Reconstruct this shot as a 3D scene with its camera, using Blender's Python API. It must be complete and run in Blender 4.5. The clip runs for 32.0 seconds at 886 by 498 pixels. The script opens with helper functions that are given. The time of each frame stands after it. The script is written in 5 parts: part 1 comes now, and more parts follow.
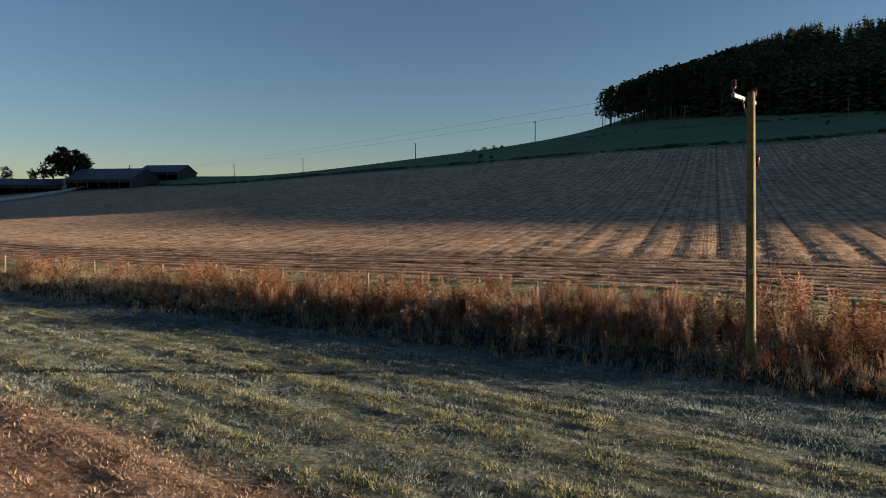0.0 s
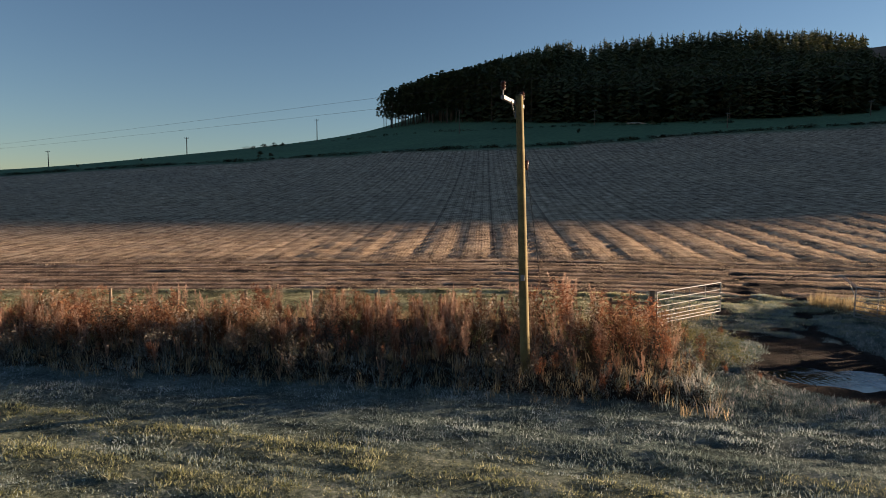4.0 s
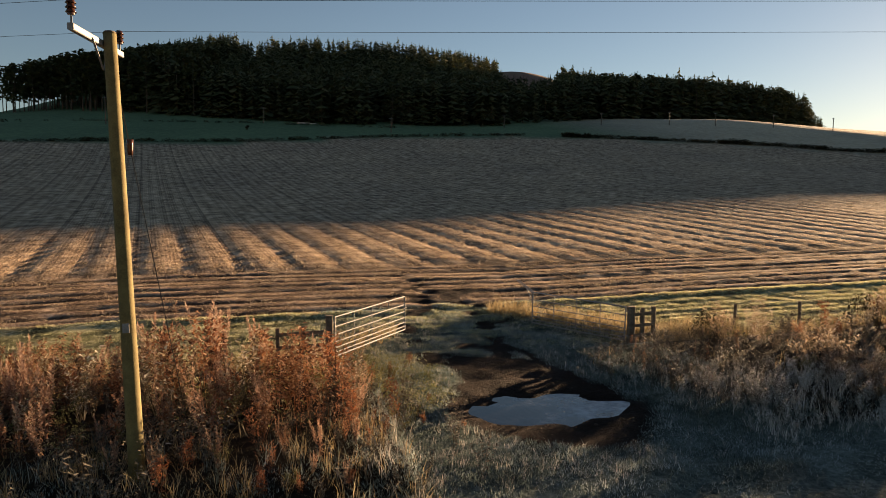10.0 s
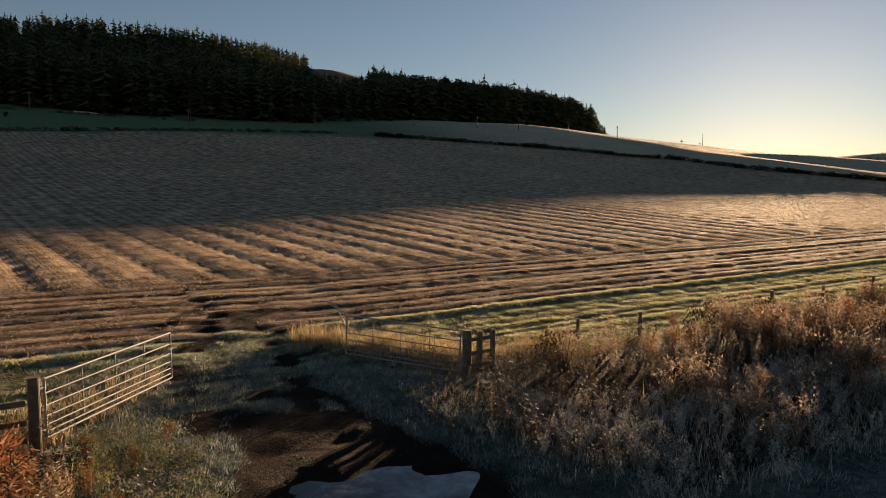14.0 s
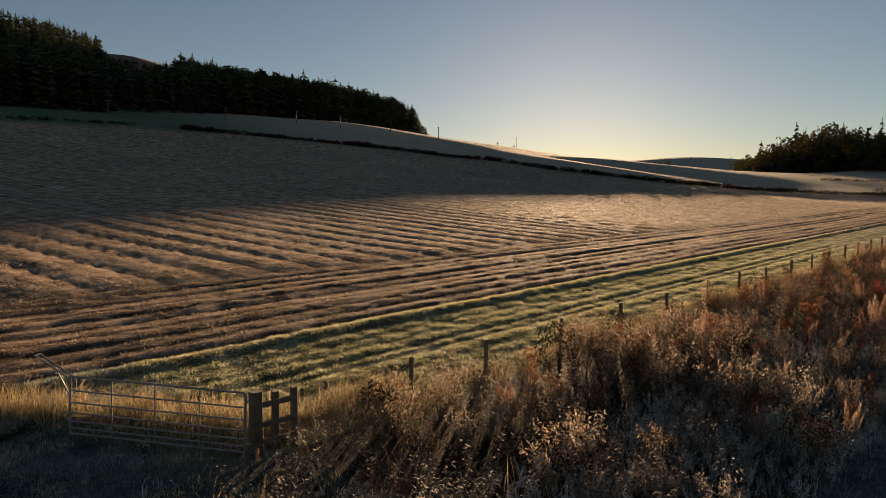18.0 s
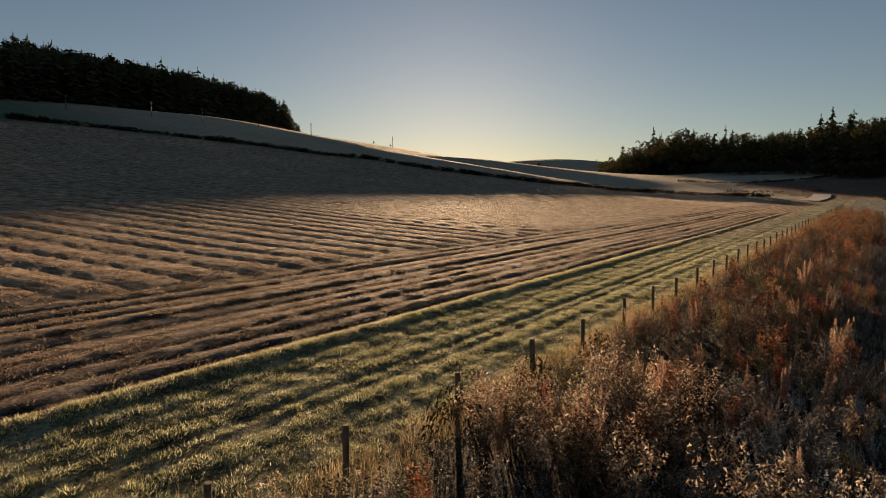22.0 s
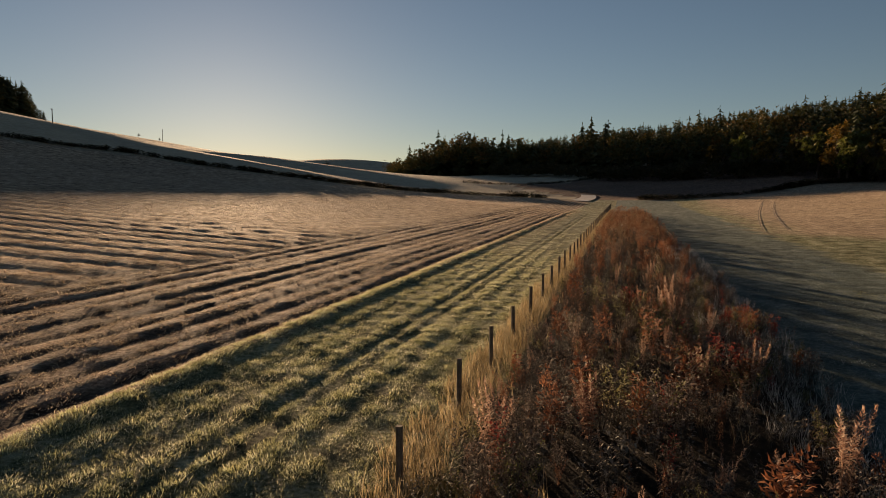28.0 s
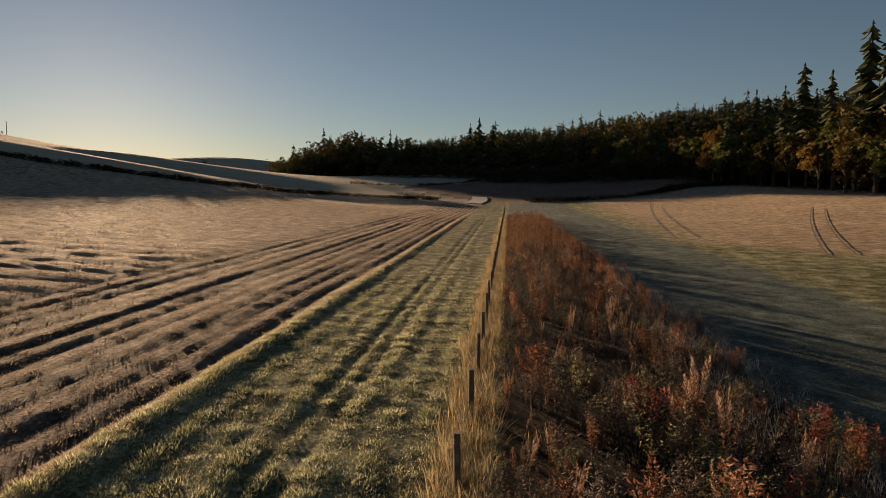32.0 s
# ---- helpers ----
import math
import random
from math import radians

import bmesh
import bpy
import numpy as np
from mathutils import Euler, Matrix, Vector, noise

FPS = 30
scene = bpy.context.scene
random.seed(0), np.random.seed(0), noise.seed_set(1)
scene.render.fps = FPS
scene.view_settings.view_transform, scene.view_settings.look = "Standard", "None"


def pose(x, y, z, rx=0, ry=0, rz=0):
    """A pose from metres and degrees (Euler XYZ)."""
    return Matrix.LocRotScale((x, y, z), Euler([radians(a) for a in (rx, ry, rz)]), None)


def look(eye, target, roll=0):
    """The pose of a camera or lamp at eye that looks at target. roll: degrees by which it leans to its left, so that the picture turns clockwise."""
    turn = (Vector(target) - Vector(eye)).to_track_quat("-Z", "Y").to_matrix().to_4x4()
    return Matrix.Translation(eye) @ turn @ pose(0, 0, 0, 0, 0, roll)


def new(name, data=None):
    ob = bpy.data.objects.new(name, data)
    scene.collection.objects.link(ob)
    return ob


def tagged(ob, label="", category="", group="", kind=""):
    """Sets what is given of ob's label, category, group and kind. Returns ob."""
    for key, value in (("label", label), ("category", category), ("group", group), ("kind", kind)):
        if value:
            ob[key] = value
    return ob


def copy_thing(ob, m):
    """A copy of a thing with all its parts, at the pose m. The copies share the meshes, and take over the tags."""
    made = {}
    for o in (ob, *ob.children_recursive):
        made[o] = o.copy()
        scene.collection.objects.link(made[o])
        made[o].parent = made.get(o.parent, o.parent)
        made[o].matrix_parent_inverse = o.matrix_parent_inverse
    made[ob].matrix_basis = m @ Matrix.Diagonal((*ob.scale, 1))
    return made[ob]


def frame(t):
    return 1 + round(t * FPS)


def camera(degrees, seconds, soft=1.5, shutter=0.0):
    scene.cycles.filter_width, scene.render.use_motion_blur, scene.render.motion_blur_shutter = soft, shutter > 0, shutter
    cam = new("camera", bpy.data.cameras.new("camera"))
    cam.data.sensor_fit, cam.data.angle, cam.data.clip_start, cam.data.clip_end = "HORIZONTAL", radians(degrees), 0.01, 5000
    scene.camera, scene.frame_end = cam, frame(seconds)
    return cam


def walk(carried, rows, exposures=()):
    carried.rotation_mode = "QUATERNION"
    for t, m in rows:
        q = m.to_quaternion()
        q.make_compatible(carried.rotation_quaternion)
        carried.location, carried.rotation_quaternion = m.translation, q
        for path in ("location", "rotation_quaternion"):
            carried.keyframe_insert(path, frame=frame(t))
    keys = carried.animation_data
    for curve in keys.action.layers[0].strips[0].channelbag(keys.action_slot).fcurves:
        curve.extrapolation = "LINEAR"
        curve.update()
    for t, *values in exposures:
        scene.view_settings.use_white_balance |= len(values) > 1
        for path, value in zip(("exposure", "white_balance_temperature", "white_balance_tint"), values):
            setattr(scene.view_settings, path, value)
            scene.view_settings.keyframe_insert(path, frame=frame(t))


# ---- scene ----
cam = camera(68.9, 32.0, soft=0.75)
PATH = [
    (0, (-10.479, -26.248, 4.478), -4.13, 33.87),
    (0.5, (-10.497, -26.134, 4.502), -4.18, 31.66),
    (1, (-10.518, -26.012, 4.526), -4.21, 29.22),
    (1.5, (-10.543, -25.873, 4.548), -4.21, 26.84),
    (2, (-10.576, -25.707, 4.573), -4.21, 24.50),
    (2.5, (-10.617, -25.503, 4.598), -4.21, 22.22),
    (3, (-10.670, -25.251, 4.617), -4.21, 19.96),
    (3.5, (-10.790, -24.667, 4.626), -4.22, 17.49),
    (5.5, (-10.967, -23.753, 4.628), -4.22, 7.78),
    (6, (-11.072, -23.065, 4.631), -4.21, 5.25),
    (6.5, (-11.093, -22.609, 4.635), -4.20, 2.72),
    (7, (-11.088, -22.122, 4.643), -4.20, 0.18),
    (7.5, (-11.060, -21.617, 4.652), -4.19, -2.23),
    (8, (-11.013, -21.102, 4.660), -4.19, -4.34),
    (8.5, (-10.943, -20.578, 4.667), -4.18, -6.48),
    (9, (-10.846, -20.037, 4.669), -4.18, -8.73),
    (9.5, (-10.724, -19.478, 4.667), -4.18, -11.06),
    (10, (-10.583, -18.912, 4.664), -4.17, -13.21),
    (10.5, (-10.431, -18.353, 4.665), -4.16, -15.37),
    (11, (-10.273, -17.809, 4.670), -4.15, -17.40),
    (11.5, (-10.102, -17.275, 4.677), -4.15, -19.42),
    (12, (-9.910, -16.740, 4.681), -4.14, -21.43),
    (12.5, (-9.689, -16.198, 4.680), -4.14, -23.43),
    (13, (-9.437, -15.653, 4.675), -4.13, -25.47),
    (13.5, (-9.154, -15.117, 4.673), -4.13, -27.49),
    (14, (-8.841, -14.598, 4.676), -4.14, -29.56),
    (14.5, (-8.224, -13.755, 4.697), -4.15, -31.64),
    (16.5, (-7.300, -12.579, 4.732), -4.16, -39.54),
    (17, (-6.617, -11.754, 4.750), -4.17, -41.23),
    (17.5, (-6.175, -11.272, 4.744), -4.18, -43.12),
    (18, (-5.699, -10.784, 4.732), -4.18, -45.02),
    (18.5, (-5.195, -10.297, 4.724), -4.18, -46.85),
    (19, (-4.663, -9.815, 4.723), -4.18, -47.68),
    (19.5, (-4.103, -9.339, 4.731), -4.18, -48.58),
    (20, (-3.514, -8.870, 4.746), -4.18, -49.79),
    (20.5, (-2.894, -8.409, 4.766), -4.19, -51.24),
    (21, (-2.248, -7.950, 4.785), -4.19, -52.72),
    (21.5, (-1.582, -7.491, 4.796), -4.19, -54.26),
    (22, (-0.901, -7.032, 4.800), -4.19, -55.84),
    (22.5, (-0.209, -6.579, 4.798), -4.19, -57.48),
    (23, (0.494, -6.142, 4.796), -4.19, -58.99),
    (23.5, (1.205, -5.731, 4.799), -4.19, -60.63),
    (24, (1.929, -5.346, 4.804), -4.18, -62.24),
    (24.5, (2.670, -4.983, 4.805), -4.18, -63.82),
    (25, (3.431, -4.642, 4.801), -4.17, -65.46),
    (25.5, (4.215, -4.323, 4.792), -4.17, -67.01),
    (26, (5.022, -4.028, 4.779), -4.16, -68.50),
    (26.5, (6.505, -3.568, 4.759), -4.16, -70.05),
    (28.5, (8.676, -2.935, 4.744), -4.15, -75.01),
    (29, (10.261, -2.499, 4.772), -4.15, -75.22),
    (29.5, (11.265, -2.252, 4.854), -4.15, -75.44),
    (30, (12.316, -1.998, 4.967), -4.14, -75.87),
    (30.5, (13.384, -1.727, 5.092), -4.14, -77.18),
    (31, (14.447, -1.433, 5.213), -4.14, -80.20),
    (31.5, (15.500, -1.123, 5.325), -4.15, -82.69),
    (32, (16.549, -0.807, 5.430), -4.15, -84.22),
]
walk(cam, [(t, pose(*eye, 90 + tilt, 0, turn)) for t, eye, tilt, turn in PATH],
     exposures=[(0.0, 1.87, 6450, 17), (6.0, 2.15, 6800, 17), (8.0, 2.17, 7400, 18), (10.0, 2.15, 8250, 20), (13.0, 1.82, 8150, 21), (19.0, 1.36, 8150, 21), (26.0, 1.2, 7850, 20), (32.0, 1.17, 7750, 20)])

# ---- sky and sun ----
SUN_AZ, SUN_EL = 56.5, 6.35          # clockwise from +y, and above the horizon
world = bpy.data.worlds.new("sky")
scene.world = world
world.use_nodes = True
wn = world.node_tree
sky = wn.nodes.new("ShaderNodeTexSky")
sky.sky_type, sky.sun_disc = "NISHITA", False
sky.sun_elevation, sky.sun_rotation = radians(SUN_EL), radians(SUN_AZ)
sky.air_density, sky.dust_density, sky.ozone_density = 0.9, 0.065, 2.4
haze = wn.nodes.new("ShaderNodeTexSky")          # thin morning haze, bright round the sun
haze.sky_type, haze.sun_disc = "NISHITA", False
haze.sun_elevation, haze.sun_rotation = radians(SUN_EL), radians(SUN_AZ)
haze.air_density, haze.dust_density, haze.ozone_density = 0.1, 6.0, 1.0
both = wn.nodes.new("ShaderNodeMix")
both.data_type = "RGBA"
both.inputs[0].default_value = 0.012
wn.links.new(sky.outputs[0], both.inputs[6])
wn.links.new(haze.outputs[0], both.inputs[7])
wn.links.new(both.outputs[2], wn.nodes["Background"].inputs[0])
wn.nodes["Background"].inputs[1].default_value = 0.035
sun_way = Vector((math.sin(radians(SUN_AZ)) * math.cos(radians(SUN_EL)),
                  math.cos(radians(SUN_AZ)) * math.cos(radians(SUN_EL)), math.sin(radians(SUN_EL))))
sun = new("sun", bpy.data.lights.new("sun", "SUN"))
sun.data.energy, sun.data.angle, sun.data.color = 5.0, radians(0.6), (1.0, 0.76, 0.50)
sun.matrix_world = look(sun_way * 100, (0, 0, 0))

# ---- the lie of the land ----
def sstep(a,b,x):
    t=np.clip((x-a)/(b-a),0,1); return t*t*(3-2*t)
def bump(x,y,cx,cy,sx,sy,turn=0.0):
    c,s=math.cos(turn),math.sin(turn)
    u=((x-cx)*c+(y-cy)*s)/sx; v=(-(x-cx)*s+(y-cy)*c)/sy
    return np.exp(-0.5*(u*u+v*v))
def height(x,y):
    x=np.asarray(x,float); y=np.asarray(y,float)
    d=np.hypot(x,y+10); far=sstep(130,420,d)
    yn=np.clip(y,0,147); west=sstep(-230,-70,x)
    north=0.055*yn+0.0006*yn*yn*(0.72+0.28*west)
    north=north+0.165*np.clip(y-147,0,None)*(1-0.45*sstep(330,700,y))*(0.04+0.96*west)*(1-0.38*sstep(40,170,x))
    north=north*(1-0.86*sstep(170,480,x))
    lift=0.020*np.clip(x,0,200)
    south=0.00135*np.clip(-y-8,0,50)**2*sstep(25,110,x)
    z=north+lift+south
    z+=23*bump(x,y,15,325,95,70)+63*bump(x,y,175,540,85,85)
    z+=far*(12*bump(x,y,330,330,110,110,0.0)+30*bump(x,y,690,470,190,200))
    z+=far*(9*bump(x,y,900,130,330,190)+38*bump(x,y,545,-120,100,130)+8*bump(x,y,420,-60,200,160)+24*bump(x,y,330,-165,75,85))
    # swells on the crest of the pale slope, a far hill closing the valley, and hollows to the west
    for cx,cy,sx,rise in ((130,85,26,1.5),(130,165,26,2.1),(170,205,26,1.8),(210,85,26,-1.0),(210,125,26,-1.5),(210,165,26,-0.9),
                          (250,165,26,-2.3),(290,165,26,-1.6),(250,95,30,1.0),(115,85,20,-2.0),(115,115,20,-0.9),
                          (145,85,20,-0.6),(145,115,20,0.4),(175,25,20,-0.6),(175,55,20,-0.6),(175,85,20,1.0),(175,115,20,1.1),
                          (205,55,20,-0.3),(205,115,20,-0.8),(140,145,24,-0.5),(140,185,24,1.7),(180,145,24,-0.5),(260,145,24,0.9),(260,185,24,0.5)):
        z+=rise*bump(x,y,cx,cy,sx,sx)
    z+=far*26*bump(x,y,820,330,95,130)
    z-=2.2*bump(x,y,-215,150,55,60)+2.4*bump(x,y,-115,262,45,45)
    return z

# ---- materials ----
def nodes_of(m):
    m.use_nodes = True
    return m.node_tree, m.node_tree.nodes["Principled BSDF"]


def ramp(nt, fac, stops):
    r = nt.nodes.new("ShaderNodeValToRGB")
    while len(r.color_ramp.elements) < len(stops):
        r.color_ramp.elements.new(0.5)
    for e, (p, c) in zip(r.color_ramp.elements, stops):
        e.position, e.color = p, (*c, 1)
    nt.links.new(fac, r.inputs[0])
    return r.outputs[0]


def noise_tex(nt, scale, detail=4.0, rough=0.6, vec=None):
    n = nt.nodes.new("ShaderNodeTexNoise")
    n.inputs["Scale"].default_value, n.inputs["Detail"].default_value = scale, detail
    n.inputs["Roughness"].default_value = rough
    if vec is None:
        vec = nt.nodes.new("ShaderNodeNewGeometry").outputs["Position"]
    nt.links.new(vec, n.inputs["Vector"])
    return n.outputs["Fac"]


def mix(nt, fac, a, b, kind="MIX"):
    m = nt.nodes.new("ShaderNodeMix")
    m.data_type, m.blend_type = "RGBA", kind
    for key, v in ((0, fac), (6, a), (7, b)):
        if hasattr(v, "links"):
            nt.links.new(v, m.inputs[key])
        else:
            m.inputs[key].default_value = v if key == 0 else (*v, 1)
    return m.outputs[2]


def calc(nt, op, a, b=0.0):
    m = nt.nodes.new("ShaderNodeMath")
    m.operation = op
    for key, v in ((0, a), (1, b)):
        if hasattr(v, "links"):
            nt.links.new(v, m.inputs[key])
        else:
            m.inputs[key].default_value = v
    return m.outputs[0]


def bump_of(nt, bsdf, height_out, strength=0.5, distance=0.02):
    b = nt.nodes.new("ShaderNodeBump")
    b.inputs["Strength"].default_value, b.inputs["Distance"].default_value = strength, distance
    nt.links.new(height_out, b.inputs["Height"])
    nt.links.new(b.outputs[0], bsdf.inputs["Normal"])


def plain(name, dark, light, rough=0.8, scale=6.0, grain=40.0, metal=0.0, relief=0.3, depth=0.01):
    """A surface mottled at two scales between two colours."""
    m = bpy.data.materials.new(name)
    nt, b = nodes_of(m)
    big, small = noise_tex(nt, scale), noise_tex(nt, grain, 3.0)
    f = calc(nt, "ADD", calc(nt, "MULTIPLY", big, 0.6), calc(nt, "MULTIPLY", small, 0.4))
    nt.links.new(ramp(nt, f, [(0.35, dark), (0.65, light)]), b.inputs["Base Color"])
    b.inputs["Roughness"].default_value, b.inputs["Metallic"].default_value = rough, metal
    b.inputs["Specular IOR Level"].default_value = 0.3
    bump_of(nt, b, small, relief, depth)
    return m


def leafy(name, stops, rough=0.8, passing=0.35, patch=0.5, size=1.3):
    """Blades and leaves: each one its own shade, drifting from plant to plant, and letting light through."""
    m = bpy.data.materials.new(name)
    nt, b = nodes_of(m)
    g = nt.nodes.new("ShaderNodeNewGeometry")
    spread = nt.nodes.new("ShaderNodeMapRange")
    spread.inputs[1].default_value, spread.inputs[2].default_value = 0.3, 0.7
    nt.links.new(noise_tex(nt, size, 3.0), spread.inputs[0])
    f = calc(nt, "ADD", calc(nt, "MULTIPLY", g.outputs["Random Per Island"], 1 - patch), calc(nt, "MULTIPLY", spread.outputs[0], patch))
    col = ramp(nt, f, stops)
    nt.links.new(col, b.inputs["Base Color"])
    b.inputs["Roughness"].default_value = rough
    b.inputs["Specular IOR Level"].default_value = 0.2
    t = nt.nodes.new("ShaderNodeBsdfTranslucent")
    nt.links.new(col, t.inputs[0])
    s = nt.nodes.new("ShaderNodeMixShader")
    s.inputs[0].default_value = passing
    nt.links.new(b.outputs[0], s.inputs[1])
    nt.links.new(t.outputs[0], s.inputs[2])
    nt.links.new(s.outputs[0], nt.nodes["Material Output"].inputs[0])
    return m


def by_plant(name, stops, passing=0.3, own=0.5, rough=0.75):
    """Leaves of single plants: each plant its own shade, each leaf a little off it, letting light through."""
    m = bpy.data.materials.new(name)
    nt, b = nodes_of(m)
    leaf_r = nt.nodes.new("ShaderNodeNewGeometry").outputs["Random Per Island"]
    plant_r = nt.nodes.new("ShaderNodeObjectInfo").outputs["Random"]
    col = ramp(nt, calc(nt, "ADD", calc(nt, "MULTIPLY", leaf_r, 1 - own), calc(nt, "MULTIPLY", plant_r, own)), stops)
    nt.links.new(col, b.inputs["Base Color"])
    b.inputs["Roughness"].default_value, b.inputs["Specular IOR Level"].default_value = rough, 0.25
    t = nt.nodes.new("ShaderNodeBsdfTranslucent")
    nt.links.new(col, t.inputs[0])
    x = nt.nodes.new("ShaderNodeMixShader")
    x.inputs[0].default_value = passing
    nt.links.new(b.outputs[0], x.inputs[1])
    nt.links.new(t.outputs[0], x.inputs[2])
    nt.links.new(x.outputs[0], nt.nodes["Material Output"].inputs[0])
    return m


M_RUST = leafy("russet_leaves", [(0.12, (0.034, 0.017, 0.011)), (0.35, (0.15, 0.064, 0.034)), (0.6, (0.33, 0.155, 0.078)), (0.86, (0.50, 0.34, 0.235))], patch=0.4, passing=0.33, size=1.6)
M_PLUME = leafy("seed_plumes", [(0.1, (0.12, 0.07, 0.05)), (0.45, (0.30, 0.18, 0.125)), (0.9, (0.52, 0.41, 0.31))], passing=0.35)
M_BUSH = leafy("fading_bush_leaves", [(0.12, (0.026, 0.022, 0.014)), (0.4, (0.11, 0.088, 0.05)), (0.6, (0.27, 0.215, 0.13)), (0.78, (0.66, 0.60, 0.50))], patch=0.45, passing=0.26, size=1.4)
# Brown leaves toned down: shade below the tall weeds is put into the colour.
M_UNDER_SHADE = leafy("shade_toned_undergrowth_leaves", [(0.1, (0.026, 0.022, 0.017)), (0.5, (0.095, 0.083, 0.064)), (0.85, (0.19, 0.17, 0.14)), (0.97, (0.44, 0.42, 0.38))], patch=0.35, passing=0.1, size=1.4)
M_STRAW = leafy("straw_blades", [(0.1, (0.14, 0.10, 0.055)), (0.5, (0.36, 0.275, 0.15)), (0.9, (0.58, 0.50, 0.345))], passing=0.4)
M_CLOD = plain("wet_clods", (0.02, 0.012, 0.009), (0.08, 0.05, 0.036), 0.75, 5, 40)
M_GREEN = leafy("frosted_weed_leaves", [(0.1, (0.07, 0.08, 0.03)), (0.5, (0.20, 0.20, 0.08)), (0.9, (0.42, 0.42, 0.30))])
M_GRASS = leafy("frosted_grass_blades", [(0.1, (0.05, 0.072, 0.065)), (0.5, (0.165, 0.215, 0.20)), (0.9, (0.46, 0.53, 0.53))], size=0.6)
M_STRIP = leafy("yellowed_grass_blades", [(0.1, (0.17, 0.178, 0.078)), (0.5, (0.47, 0.47, 0.26)), (0.9, (0.77, 0.765, 0.60))], size=2.5, passing=0.42)
M_SOUTH = leafy("sunlit_margin_blades", [(0.1, (0.07, 0.08, 0.035)), (0.5, (0.225, 0.235, 0.115)), (0.9, (0.50, 0.51, 0.36))], size=2.5, passing=0.4)
M_STUB = leafy("stubble_stalks", [(0.1, (0.19, 0.135, 0.09)), (0.5, (0.42, 0.325, 0.23)), (0.9, (0.66, 0.55, 0.42))], size=0.5)
M_NEEDLE = leafy("conifer_needles", [(0.1, (0.028, 0.036, 0.018)), (0.5, (0.065, 0.078, 0.034)), (0.9, (0.11, 0.102, 0.045))], passing=0.12, patch=0.55, size=0.14)
M_AUTUMN = leafy("autumn_leaves", [(0.1, (0.025, 0.032, 0.012)), (0.45, (0.07, 0.066, 0.02)), (0.65, (0.13, 0.092, 0.025)), (0.9, (0.17, 0.075, 0.024))], passing=0.12, patch=0.7, size=0.10)
M_BARK = plain("bark", (0.05, 0.035, 0.025), (0.14, 0.10, 0.075), 0.9, 1.5, 12)
M_POLE = plain("weathered_pole_timber", (0.085, 0.066, 0.026), (0.20, 0.162, 0.068), 0.85, 3, 45)
M_POST = plain("old_post_timber", (0.07, 0.055, 0.04), (0.20, 0.16, 0.12), 0.9, 5, 60)
M_GALV = plain("galvanised_steel", (0.16, 0.163, 0.167), (0.28, 0.284, 0.288), 0.6, 4, 50, metal=0.2, relief=0.1)
M_WIRE = plain("dull_wire", (0.04, 0.038, 0.036), (0.08, 0.076, 0.072), 0.8, 4, 40, metal=0.2, relief=0.0)
M_PORC = plain("brown_glazed_insulator", (0.03, 0.012, 0.008), (0.08, 0.03, 0.02), 0.25, 6, 30, relief=0.0)
M_ROOF = plain("dark_sheet_roof", (0.05, 0.07, 0.10), (0.09, 0.115, 0.15), 0.6, 0.4, 4)
M_CLAD = plain("dark_timber_cladding", (0.03, 0.03, 0.032), (0.075, 0.07, 0.07), 0.85, 0.5, 5)
M_BALE = plain("pale_bale_wrap", (0.34, 0.37, 0.38), (0.5, 0.53, 0.53), 0.5, 0.8, 5)
M_HEDGE = leafy("dark_hedge_leaves", [(0.2, (0.02, 0.02, 0.012)), (0.5, (0.05, 0.045, 0.02)), (0.8, (0.12, 0.09, 0.04))], passing=0.1)
M_FROST = leafy("frost_rimmed_leaves", [(0.1, (0.12, 0.118, 0.10)), (0.4, (0.34, 0.33, 0.29)), (0.8, (0.68, 0.67, 0.64))], patch=0.4, passing=0.25, size=1.1)
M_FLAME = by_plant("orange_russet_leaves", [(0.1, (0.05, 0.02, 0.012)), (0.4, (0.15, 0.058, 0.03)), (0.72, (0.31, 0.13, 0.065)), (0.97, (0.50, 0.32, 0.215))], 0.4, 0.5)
M_BROWN = by_plant("dull_brown_leaves", [(0.1, (0.035, 0.026, 0.018)), (0.45, (0.098, 0.074, 0.058)), (0.75, (0.21, 0.162, 0.13)), (0.97, (0.50, 0.44, 0.38))], 0.22, 0.4)
M_TAN = by_plant("frosted_tan_leaves", [(0.1, (0.09, 0.06, 0.04)), (0.35, (0.26, 0.18, 0.115)), (0.62, (0.43, 0.325, 0.23)), (0.88, (0.67, 0.61, 0.53))], 0.46, 0.35)
M_OLIVE = by_plant("olive_leaves", [(0.1, (0.035, 0.038, 0.014)), (0.45, (0.125, 0.12, 0.042)), (0.75, (0.30, 0.27, 0.12)), (0.95, (0.62, 0.58, 0.44))], 0.34, 0.35)
M_PINK = by_plant("pinkish_seed_plumes", [(0.1, (0.15, 0.078, 0.055)), (0.5, (0.34, 0.205, 0.148)), (0.9, (0.54, 0.41, 0.31))], 0.48, 0.35)
M_LOG = plain("bleached_log", (0.34, 0.30, 0.24), (0.6, 0.55, 0.47), 0.85, 1.2, 9)

# ---- plan of the fields ----
def fence_y(x):
    x = np.asarray(x, float)
    return np.where(x < -5, -0.7 - 0.19 * np.clip(-x - 17, 0, 60), 0.0)


def verge_y(x):
    """The southern edge of the rough verge."""
    x = np.asarray(x, float)
    return np.where(x < -5, -9.2 - 0.085 * np.clip(-x - 15, 0, 60), -8.0 + 0.03 * np.clip(x, 0, 20))


